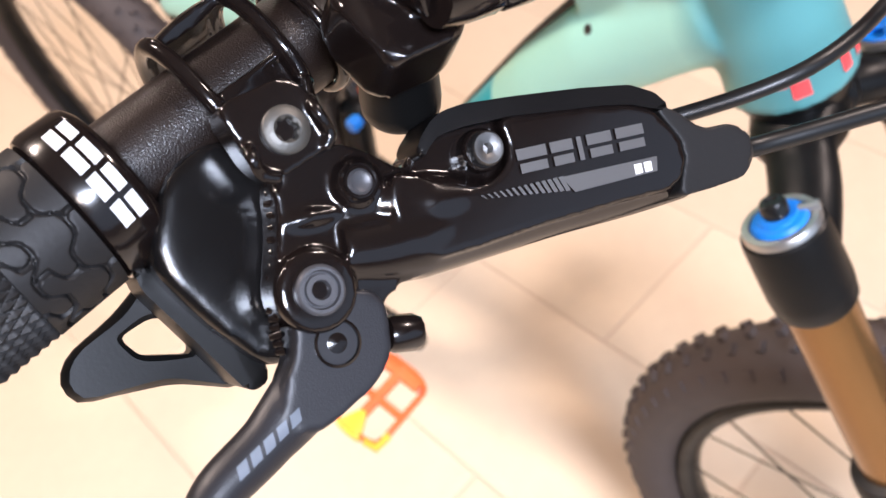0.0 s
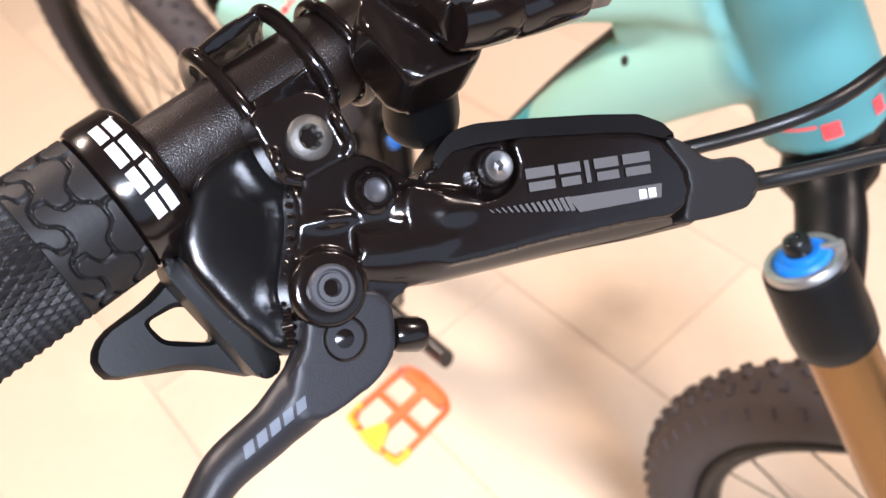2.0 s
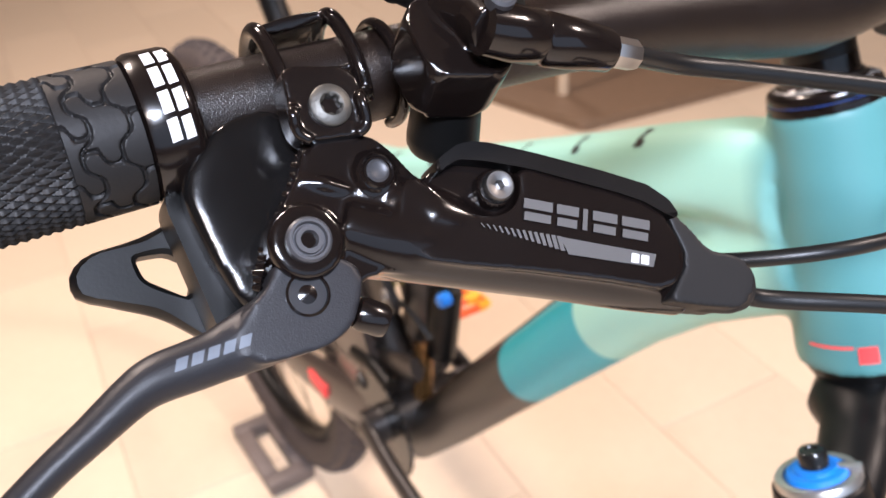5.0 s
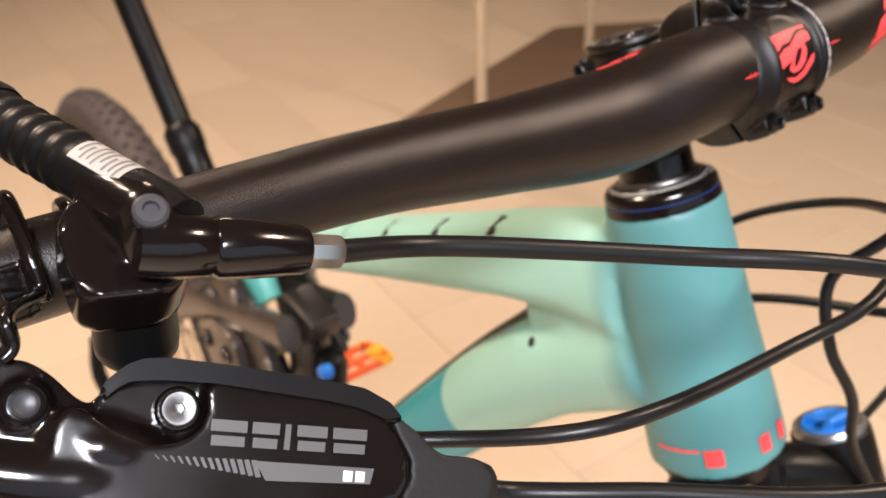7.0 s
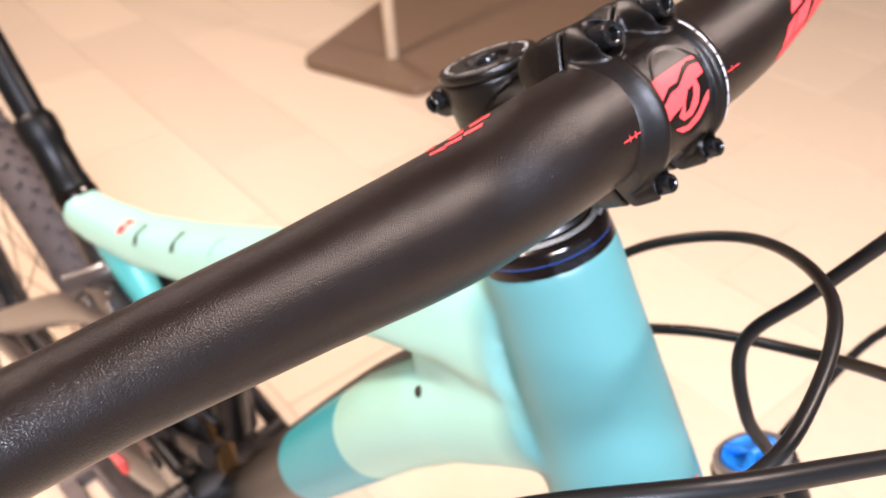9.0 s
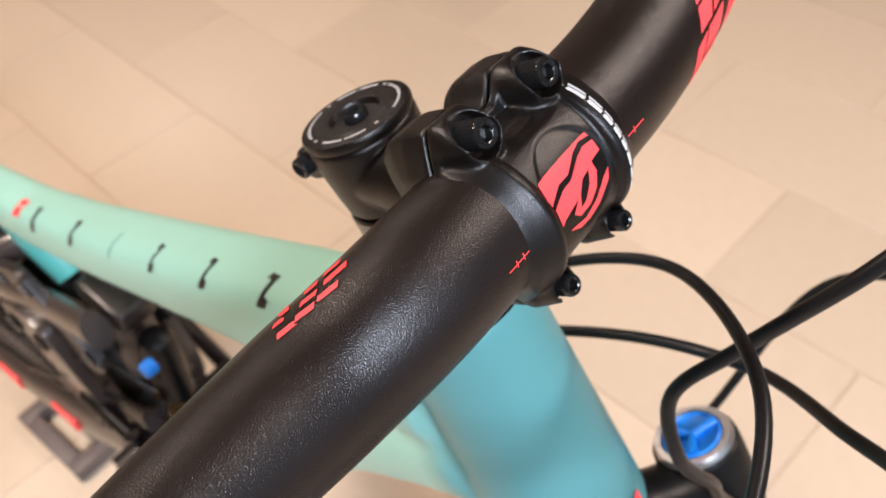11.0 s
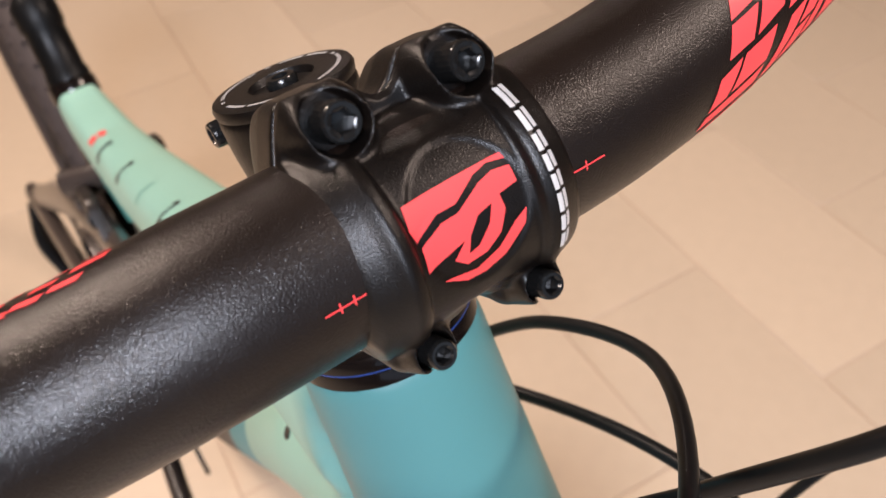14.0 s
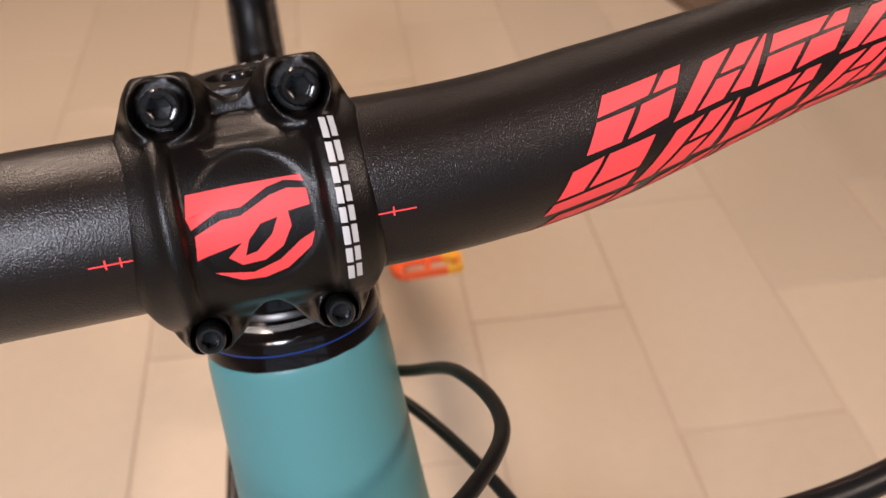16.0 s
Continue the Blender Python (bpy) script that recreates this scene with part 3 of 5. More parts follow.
def head_patch(bm, z0, z1, a0, a1, tilt=0.0, lift=0.0006, n=16):
    """A patch round the head tube; angle 0 ahead, growing to the rider's right."""
    g = []
    for i in range(n + 1):
        a = a0 + (a1 - a0) * i / n
        row = []
        for z in (z0, (z0 + z1) / 2, z1):
            zz = z + tilt * i / n
            t = (-0.078 - zz) / 0.135
            r = 0.0282 + 0.0066 * t + lift
            q = radians(-90 - a)
            row.append(bm.verts.new(AX @ Vector((r * math.cos(q), r * math.sin(q), zz))))
        g.append(row)
    for p, q in zip(g, g[1:]):
        for k in (0, 1):
            bm.faces.new((p[k], p[k + 1], q[k + 1], q[k]))


for z0, z1, a0, a1, tilt in ((-0.195, -0.204, -20, -9, 0), (-0.195, -0.204, 3, 14, 0), (-0.195, -0.204, 45, 60, 0), (-0.1945, -0.1960, 63, 101, 0.0)):
    bm = bmesh.new()
    head_patch(bm, z0, z1, a0, a1, tilt)
    part("red_mark", bm, RED, main_frame, "small red square").matrix_parent_inverse = FRAME.inverted()


def frame_part(name, bm, material, label="", parent=None):
    """A part given in the frame's own measures."""
    ob = part(name, bm, material, parent or bicycle, label)
    if parent is None:
        ob.matrix_world = FRAME
    return ob


# dark letters along the top tube: plain bars, and the cable holes
DGREEN = paint("faint_green_print", (0.13, 0.33, 0.27), 0.5)


bpy.context.view_layer.update()
cast_frame = main_frame.evaluated_get(bpy.context.evaluated_depsgraph_get())


def top_patch(corners, mat):
    """A printed patch on the top tube; corners across and along."""
    bm = bmesh.new()
    n, g = 6, []
    for i in range(n + 1):
        s, row = i / n, []
        for (xa, ya), (xb, yb) in ((corners[0], corners[3]), (corners[1], corners[2])):
            x, y = xa + (xb - xa) * s, ya + (yb - ya) * s
            ok, place, normal, _ = cast_frame.ray_cast(Vector((x, y, 1.3)), Vector((0, 0, -1)))
            row.append(bm.verts.new(place + normal * 0.0004))
        g.append(row)
    for p, q in zip(g, g[1:]):
        bm.faces.new((p[0], p[1], q[1], q[0]))
    return frame_part("mark", bm, mat, "", main_frame)


for y, w, t, mat in ((0.124, 0.0052, 0.0016, FBLACK), (0.180, 0.0048, 0.0014, FBLACK), (0.240, 0.0044, 0.0012, FBLACK), (0.298, 0.0, 0.0013, DGREEN), (0.366, 0.0050, 0.0022, FBLACK), (0.442, 0.0055, 0.0026, FBLACK)):
    x0, x1 = -0.0215, -0.0065
    top_patch(((x0, y - t), (x0, y + t), (x1, y + t), (x1, y - t)), mat)
    if w:
        top_patch(((x0, y - w), (x0, y + t), (x0 + 0.004, y + t), (x0 + 0.003, y - w)), mat)
        top_patch(((x1 - 0.003, y - t), (x1 - 0.003, y + w), (x1 + 0.001, y + w), (x1, y - t)), mat)
for q in (-0.0185, -0.0105):
    top_patch(((q, 0.473), (q, 0.487), (q + 0.0065, 0.487), (q + 0.0065, 0.473)), RED)
frame_part("cable_port", lathe([(0, -0.004), (0.0030, -0.004), (0.0032, 0.0003), (0.0026, 0.0007), (0.0018, 0.0004), (0, 0.0004)], 16, m=look((-0.0222, 0.0835, 0.899), (0.0578, 0.0505, 0.849))), FBLACK, "", main_frame)
frame_part("guard_strip", tube(smooth_path([(0, 0.103, 0.902), (0, 0.15, 0.852), (0, 0.21, 0.782), (0, 0.29, 0.686), (0, 0.38, 0.579)], 5), 0.0035, 10), FBLACK, "thin black strip along the upper side", main_frame)

# seat tube, dropper post, rear end
frame_part("seat_tube", tube([fpt(0.47, 0.44), fpt(0.56, 0.60), fpt(0.635, 0.745)], [0.026, 0.022, 0.019], 24), FBLACK, "black seat tube")
frame_part("seat_gusset", tube([fpt(0.512, 0.690), fpt(0.540, 0.722), fpt(0.570, 0.752)], [(0.014, 0.016), (0.018, 0.026), (0.019, 0.020)], 20), DTEAL, "turquoise gusset below the top tube")
post = frame_part("dropper_post", lathe([(0, 0), (0.0150, 0), (0.0150, 0.34), (0, 0.34)], 28, m=axes((0, 0.688, 0.832), (1, 0, 0), (0, 0.80, -0.60))), MATT, "satin black telescopic seat post")
axis_up = axes((0, 0.634, 0.757), (1, 0, 0), (0, 0.80, -0.60))
part("post_collar", lathe([(0, 0), (0.0190, 0), (0.0200, 0.004), (0.0200, 0.018), (0.0185, 0.022), (0.0185, 0.060), (0.0205, 0.064), (0.0205, 0.084), (0.0190, 0.088), (0.0165, 0.092), (0, 0.092)], 32, m=axis_up), MATT, post, "black ribbed seal collar")
part("seat_clamp", lathe([(0, -0.006), (0.0215, -0.006), (0.0220, -0.004), (0.0220, 0.008), (0.0212, 0.010), (0, 0.010)], 32, m=axis_up), GLOSS, post)
SWING = paint("grey_brown_swingarm", (0.050, 0.037, 0.031), 0.30, vary=0.2, coat=0.25)
for x in (-1, 1):
    stay = frame_part("chain_stay", tube(smooth_path([(x * 0.042, 0.49, 0.47), (x * 0.062, 0.66, 0.44), (x * 0.080, 1.03, 0.395)], 6), [(0.014, 0.036)] * 5 + [(0.013, 0.030)] * 4 + [(0.012, 0.022)] * 4, 18), SWING, "black chain stay with red marks")
    frame_part("seat_stay", tube(smooth_path([(x * 0.030, 0.405, 0.722), (x * 0.034, 0.52, 0.682), (x * 0.045, 0.64, 0.640), (x * 0.072, 0.985, 0.42)], 6), [(0.012, 0.019)] * 19, 14), SWING, "grey black seat stay")
    for y, z in ((0.60, 0.446), (0.72, 0.432)):
        part("red_mark", box((0.006, 0.045, 0.018), (x * (0.070 + (y - 0.60) * 0.06), y, z + 0.008), 0.001), RED, stay)
    frame_part("rocker_link", slab(rounded([(0.42, 0.66), (0.50, 0.74), (0.58, 0.70), (0.55, 0.64), (0.47, 0.62)], 0.012), -0.005, 0.005, 0.002, m=Matrix(((0, 0, 1, x * 0.036), (1, 0, 0, 0), (0, 1, 0, 0), (0, 0, 0, 1)))), FBLACK, "black rocker link")
shock = frame_part("rear_shock", tube([fpt(0.422, 0.728), fpt(0.423, 0.722), fpt(0.425, 0.712), fpt(0.426, 0.706), fpt(0.427, 0.700), fpt(0.432, 0.65), fpt(0.436, 0.61)], [0.006, 0.011, 0.013, 0.0195, 0.021, 0.021, 0.021], 24), FBLACK, "black rear shock with a gold shaft and blue dial")
part("shaft", tube([fpt(0.434, 0.625), fpt(0.455, 0.50)], 0.0125, 20), KASHIMA, shock)
part("piggyback", tube([fpt(0.383, 0.700), fpt(0.384, 0.696), fpt(0.386, 0.686), fpt(0.405, 0.60)], [0.006, 0.0125, 0.016, 0.016], 20), MATT, shock)
part("dial", lathe([(0, 0), (0.006, 0), (0.007, 0.003), (0.007, 0.010), (0.0055, 0.012), (0, 0.012)], 16, m=pose(-0.018, 0.352, 0.708, 0, -90, 0)), BLUE, shock)

for x in (-1, 1):
    side = Matrix(((0, 0, 1, x * 0.047), (1, 0, 0, 0), (0, 1, 0, 0), (0, 0, 0, 1)))
    web = frame_part("swingarm_web", slab(rounded([(0.475, 0.500), (0.468, 0.560), (0.500, 0.668), (0.545, 0.672), (0.602, 0.640), (0.560, 0.560), (0.575, 0.478), (0.520, 0.470)], 0.012), -0.006, 0.006, 0.003, 3, m=side), SWING, "dark swingarm plate between the stays")
    for y, z in ((0.500, 0.520), (0.520, 0.640), (0.575, 0.630)):
        part("pivot_cap", lathe([(0, 0), (0.010, 0), (0.011, 0.002), (0.010, 0.0045), (0.006, 0.005), (0.005, 0.003), (0, 0.003)], 20, m=pose(x * 0.053, y, z, 0, 90 * x, 0)), DBOLT, web)
frame_part("shock_mount", slab(rounded([(0.385, 0.735), (0.445, 0.742), (0.462, 0.722), (0.445, 0.705), (0.395, 0.705)], 0.008), -0.016, 0.016, 0.004, 3, m=Matrix(((0, 0, 1, 0), (1, 0, 0, 0), (0, 1, 0, 0), (0, 0, 0, 1)))), FBLACK, "black shock mount below the top tube")
frame_part("gear_line", tube(smooth_path([(-0.022, 0.385, 0.640), (-0.034, 0.430, 0.668), (-0.040, 0.480, 0.640), (-0.054, 0.545, 0.560), (-0.062, 0.66, 0.488)], 6), 0.0026, 10), HOSE, "black gear cable at the swingarm pivot")
frame_part("lower_link", tube(smooth_path([(-0.036, 0.395, 0.600), (-0.038, 0.430, 0.585), (-0.036, 0.470, 0.555)], 4), [(0.007, 0.014)] * 9, 14), FBLACK, "black lower shock link")
frame_part("stay_bridge", tube(smooth_path([(-0.045, 0.60, 0.69), (0, 0.575, 0.70), (0.045, 0.60, 0.69)], 6), [(0.012, 0.016)] * 13, 14), SWING, "stay bridge")
for x in (-1, 1):
    for y, z in ((0.435, 0.672), (0.495, 0.722), (0.565, 0.688)):
        frame_part("link_bolt", lathe([(0, 0), (0.008, 0), (0.009, 0.002), (0.008, 0.004), (0.004, 0.004), (0.003, 0.002), (0, 0.002)], 16, m=pose(x * 0.041, y, z, 0, 90 * x, 0)), STEEL)
frame_part("yoke", tube(smooth_path([(0, 0.445, 0.565), (0, 0.468, 0.52), (0, 0.50, 0.48)], 5), [(0.030, 0.014)] * 11, 16), FBLACK, "black shock yoke")
frame_part("chain_guide", tube(smooth_path([(-0.052, 0.43, 0.562), (-0.052, 0.47, 0.566), (-0.052, 0.51, 0.556)], 4), [(0.008, 0.009)] * 9, 12), MATT, "black chain guide")
frame_part("derailleur", tube(smooth_path([(-0.085, 1.05, 0.37), (-0.10, 1.03, 0.31), (-0.085, 1.00, 0.25)], 5), [(0.010, 0.016)] * 11, 12), MATT, "black rear derailleur")
frame_part("rear_brake_line", tube(smooth_path([(-0.030, 0.40, 0.60), (-0.045, 0.50, 0.57), (-0.055, 0.60, 0.50), (-0.065, 0.80, 0.455)], 6), 0.0028, 10), HOSE, "black cable along the swingarm")
for y, z in ((0.452, 0.672), (0.425, 0.695)):
    frame_part("cable_clip", lathe([(0, -0.004), (0.006, -0.004), (0.007, 0), (0.006, 0.004), (0, 0.004)], 12, m=pose(-0.028, y, z, 0, 90, 0)), paint("olive_clip", (0.20, 0.17, 0.05), 0.4))

# cranks, chainring, chain, pedals
BB = (0.457, 0.487)
crankset = frame_part("crankset", tube([fpt(BB[0], BB[1], -0.075), fpt(BB[0], BB[1], 0.075)], 0.022, 24), FBLACK, "black cranks with a chainring")
for x, ye in ((-0.078, BB[0] - 0.175), (0.078, BB[0] + 0.175)):
    part("crank_arm", tube(smooth_path([(x * 0.93, BB[0], BB[1]), (x * 1.05, (BB[0] + ye) / 2, BB[1] + 0.002), (x * 1.12, ye, BB[1] + 0.004)], 5), [(0.009, 0.018), (0.009, 0.017), (0.009, 0.016), (0.009, 0.015), (0.009, 0.014), (0.009, 0.0135), (0.009, 0.013), (0.009, 0.013), (0.009, 0.013), (0.009, 0.0135), (0.009, 0.013)], 16), FBLACK, crankset)
teeth = []
for k in range(64):
    a = 2 * math.pi * k / 64
    r = 0.066 if k % 2 else 0.061
    teeth.append((BB[0] + r * math.cos(a), BB[1] + r * math.sin(a)))
part("chainring", slab(teeth, -0.002, 0.002, 0.0, m=Matrix(((0, 0, 1, -0.052), (1, 0, 0, 0), (0, 1, 0, 0), (0, 0, 0, 1)))), DBOLT, crankset)
for y0, z0, y1, z1 in ((BB[0] + 0.01, BB[1] + 0.063, 1.0, 0.425), (BB[0] + 0.01, BB[1] - 0.063, 0.99, 0.335)):
    bm = bmesh.new()
    for k in range(60):
        t0, t1 = k / 60, (k + 0.82) / 60
        a, c = Vector((-0.052, y0 + (y1 - y0) * t0, z0 + (z1 - z0) * t0)), Vector((-0.052, y0 + (y1 - y0) * t1, z0 + (z1 - z0) * t1))
        tube([a, c], [(0.0035 if k % 2 else 0.0025, 0.004)] * 2, 8, bm=bm)
    part("chain", bm, CHROME, crankset)


def pedal(at, turn):
    """A platform of two by two windows; its outer end, away from the crank, is at -x."""
    m = pose(*at, 14, 0, turn) @ Matrix.Scale(0.86, 4)
    outer = rounded([(-0.046, -0.040), (0.042, -0.038), (0.050, -0.020), (0.050, 0.020), (0.042, 0.038), (-0.046, 0.040), (-0.052, 0.0)], 0.012)
    pts = outer + outer[:2]
    bm = tube([(x, y, 0) for x, y in pts], [(0.0040, 0.0075)] * len(pts), 8)
    bm.transform(m)
    ob = frame_part("pedal", bm, ORANGE, "bright orange platform pedal with pins")
    for a, b, w in (((-0.002, -0.036, 0), (-0.002, 0.036, 0), (0.0048, 0.0065)), ((0.040, -0.030, 0), (0.040, 0.030, 0), (0.0085, 0.0065))):
        bm = tube([a, b], [w] * 2, 8)
        bm.transform(m)
        part("crossbar", bm, ORANGE, ob)
    bm = tube([(-0.050, 0, 0), (0.048, 0, 0)], 0.0066, 14)
    bm.transform(m)
    part("axle_tube", bm, ORANGE, ob)
    for x in (-0.038, 0.034):
        for y in (-0.037, 0.037):
            part("pin", lathe([(0, -0.010), (0.002, -0.010), (0.002, 0.010), (0, 0.010)], 8, m=m @ pose(x, y, 0)), STEEL, ob)
    part("worn_corner", slab(rounded([(-0.055, -0.019), (-0.024, -0.0035), (-0.024, 0.0035), (-0.055, 0.019), (-0.0565, 0)], 0.004), -0.0068, 0.0070, 0.002, m=m), YELLOW, ob, "yellow end of the axle web")
    for y in (-1, 1):
        bm = tube([(-0.050, y * 0.024, 0.0005), (-0.048, y * 0.0395, 0.0005), (-0.028, y * 0.0408, 0.0005)], [(0.0048, 0.0082)] * 3, 8)
        bm.transform(m)
        part("worn_corner", bm, YELLOW, ob, "yellow corner")
    return ob


pedal((-0.152, BB[0] - 0.165, BB[1] - 0.025), 0)
pedal((0.164, BB[0] + 0.192, BB[1] - 0.046), 180)

# ---------------------------------------------------------------- fork


def sp(x, y, z):
    return STEER @ Vector((x, y, z))


LEG = {-1: (-0.0815, -0.0090), 1: (0.0767, 0.001)}
fork_bm = tube(smooth_path([sp(LEG[-1][0], LEG[-1][1], -0.262), sp(-0.045, 0.000, -0.245), AX @ Vector((0, 0, -0.233)), sp(0.050, 0.006, -0.245), sp(LEG[1][0], LEG[1][1], -0.262)], 5), [(0.018, 0.014)] * 8 + [(0.026, 0.020)] * 5 + [(0.018, 0.014)] * 8, 24, up=S)
fork = part("fork", fork_bm, MATT, bicycle, "black suspension fork with gold stanchions and blue dials")
part("crown_race", lathe([(0, -0.209), (0.031, -0.209), (0.032, -0.213), (0.027, -0.224), (0, -0.234)], 40, m=AX), MATT, fork)
for side in (-1, 1):
    lx, ly = LEG[side]
    m = STEER @ pose(lx, ly, 0)
    top = -0.2325
    part("crown_leg", lathe([(0, top), (0.0185, top), (0.0206, top - 0.002), (0.0212, top - 0.007), (0.0216, top - 0.040), (0.0208, top - 0.050), (0.0188, top - 0.053), (0, top - 0.053)], 40, m=m), MATT, fork)
    part("stanchion", tube([sp(lx, ly, top - 0.05), sp(lx, ly, top - 0.200)], 0.018, 32), KASHIMA, fork, "gold coated stanchion tube")
    part("wiper", lathe([(0.0182, -0.418), (0.0230, -0.420), (0.0245, -0.424), (0.0245, -0.434), (0.02, -0.436)], 32, m=m), RUBBER, fork)
    part("lower_leg", tube([sp(lx, ly, -0.43), sp(lx * 0.98, ly - 0.002, -0.55), sp(lx * 0.92, ly - 0.012, -0.775)], [0.0245, 0.0235, 0.0215], 28), MATT, fork, "black lower leg")
    part("cap_ring", lathe([(0.0140, top + 0.0005), (0.0150, top + 0.0030), (0.0182, top + 0.0030), (0.0192, top + 0.0010), (0.0192, top - 0.002), (0.014, top - 0.002)], 40, m=m), SILVER, fork, "silver top cap ring")
    if side < 0:
        dial = part("dial", lathe([(0, top), (0.0136, top), (0.0140, top + 0.0025), (0.0126, top + 0.0045), (0.0098, top + 0.0050), (0.0094, top + 0.0066), (0.0066, top + 0.0070), (0, top + 0.0070)], 32, m=m), BLUE, fork, "blue compression dial with a lever")
        part("dial_lever", box((0.0045, 0.014, 0.005), (0.002, -0.0125, top + 0.0035), 0.0015, m=m @ pose(0, 0, 0, 0, 0, 28)), SILVER, dial)
        part("knob", lathe([(0, top + 0.006), (0.0064, top + 0.006), (0.0066, top + 0.0125), (0.0056, top + 0.0145), (0.003, top + 0.015), (0.0026, top + 0.014), (0, top + 0.014)], 24, m=m), DBOLT, dial, "small black knob")
    else:
        part("air_cap", lathe([(0, top - 0.004), (0.0138, top - 0.004), (0.0142, top + 0.0030), (0.0132, top + 0.0040), (0.0122, top + 0.0026), (0.0060, top + 0.0008), (0, top + 0.0008)], 40, m=m), BLUE, fork, "blue air cap with a three armed grip")
        for a in (90, 210, 330):
            part("grip_arm", tube([(0, 0, top + 0.0012), (0.006, 0, top + 0.0026), (0.0128, 0, top + 0.0028)], [(0.0020, 0.0030), (0.0024, 0.003), (0.0034, 0.003)], 12), BLUE, fork).matrix_world = m @ pose(0, 0, 0, 0, 0, a)

# ---------------------------------------------------------------- wheels


def wheel(name, m, label, radius=0.372):
    bm = bmesh.new()
    n, k = 96, 16
    rings = []
    for i in range(n):
        a = 2 * math.pi * i / n
        c = Vector((0, math.cos(a), math.sin(a)))
        rings.append(ring(bm, c * (radius - 0.034), Vector((1, 0, 0)), c, 0.0300, 0.029, k))
    skin(bm, rings + rings[:1], False)
    # knobs of the tread, one body
    for i in range(78):
        for j, (x, h, wx, wy) in enumerate(((-0.024, 0.012, 0.0050, 0.0085), (-0.012, 0.026, 0.0048, 0.0070), (0.0, 0.0295, 0.0042, 0.0075), (0.012, 0.026, 0.0048, 0.0070), (0.024, 0.012, 0.0050, 0.0085))):
            a = 2 * math.pi * (i + (0.5 if j % 2 else 0)) / 78
            c = Vector((0, math.cos(a), math.sin(a)))
            t = Vector((0, -math.sin(a), math.cos(a)))
            out = (c * h + Vector((x, 0, 0))).normalized()
            p = c * (radius - 0.034) + c * h + Vector((x, 0, 0)) - out * 0.0015
            s = t.cross(out)
            lo = [bm.verts.new(p + s * (u_ * wx) + t * (v_ * wy)) for u_, v_ in ((-1, -0.5), (1, -0.5), (1, 0.5), (-1, 0.5))]
            hi = [bm.verts.new(p + out * 0.0058 + s * (u_ * wx * 0.8) + t * (v_ * wy * 0.8)) for u_, v_ in ((-1, -0.5), (1, -0.5), (1, 0.5), (-1, 0.5))]
            bm.faces.new(hi)
            for q in range(4):
                bm.faces.new((lo[q], lo[(q + 1) % 4], hi[(q + 1) % 4], hi[q]))
    tyre = part(name, bm, TYRE, bicycle, label)
    tyre.matrix_world = m
    rb = bmesh.new()
    rings = []
    for i in range(n):
        a = 2 * math.pi * i / n
        c = Vector((0, math.cos(a), math.sin(a)))
        rings.append(ring(rb, c * (radius - 0.068), Vector((1, 0, 0)), c, 0.0155, 0.012, 12))
    skin(rb, rings + rings[:1], False)
    part("rim", rb, MATT, tyre, "black rim")
    part("hub", lathe([(0, -0.05), (0.012, -0.05), (0.028, -0.034), (0.016, -0.028), (0.014, 0.028), (0.028, 0.034), (0.012, 0.05), (0, 0.05)], 24, m=pose(0, 0, 0, 0, 90, 0)), FBLACK, tyre)
    for i in range(28):
        a = 2 * math.pi * i / 28
        b = a + (0.55 if i % 4 < 2 else -0.55)
        x = 0.030 if i % 2 else -0.030
        part("spoke", tube([(x, 0.026 * math.cos(b), 0.026 * math.sin(b)), (x * 0.1, (radius - 0.075) * math.cos(a), (radius - 0.075) * math.sin(a))], 0.0010, 6), DBOLT, tyre)
    return tyre


wheel("front_wheel", pose(0, -0.245, 0.377), "knobbly black front tyre on a spoked wheel")
wheel("rear_wheel", FRAME @ pose(0, 1.0, 0.398), "knobbly black rear tyre on a spoked wheel", 0.374)

# ---------------------------------------------------------------- grip
grip_bm = bmesh.new()
loops = []
N = 288
GRIP_ROWS = [-0.3235 - 0.00028 * i for i in range(58)] + [-0.3397 - 0.00037 * i for i in range(290)]
tri = lambda t: 1 - abs(2 * (t % 1) - 1)
for i, x in enumerate(GRIP_ROWS):
    c, d = bar_at(x)
    f = Vector((0, -1, 0))
    f = (f - d * f.dot(d)).normalized()
    up = d.cross(f)
    loop = []
    for k in range(N):
        a = 2 * math.pi * k / N
        r = 0.0156
        if x < -0.3396:
            # knurled pyramids
            p, q = (-x) / 0.0023, a * 48 / (2 * math.pi)
            r += 0.0010 * min(tri(q + p / 2), tri(q - p / 2))
        else:
            # smooth panels parted by wandering grooves, like a jigsaw
            s = (-x - 0.3235) / 0.0161 * 2 + 0.21 * math.tanh(1.7 * math.sin(8 * a))
            row = math.floor(s + 0.5)
            g2 = abs(s % 1 - 0.5)
            g1 = abs((a * 4 / math.pi + 0.25 + (0.5 if row % 2 else 0) + 0.15 * math.tanh(1.7 * math.sin(2 * math.pi * s))) % 1 - 0.5) * 1.2
            r += 0.0009 * ease((min(g1, g2) - 0.018) / 0.052)
            if i == 0:
                r = 0.0150
        loop.append(grip_bm.verts.new(c + (f * math.cos(a) + up * math.sin(a)) * r))
    loops.append(loop)
skin(grip_bm, loops)
grip = part("grip", grip_bm, RUBBER, bicycle, "black rubber lock-on grip with knurled pattern")


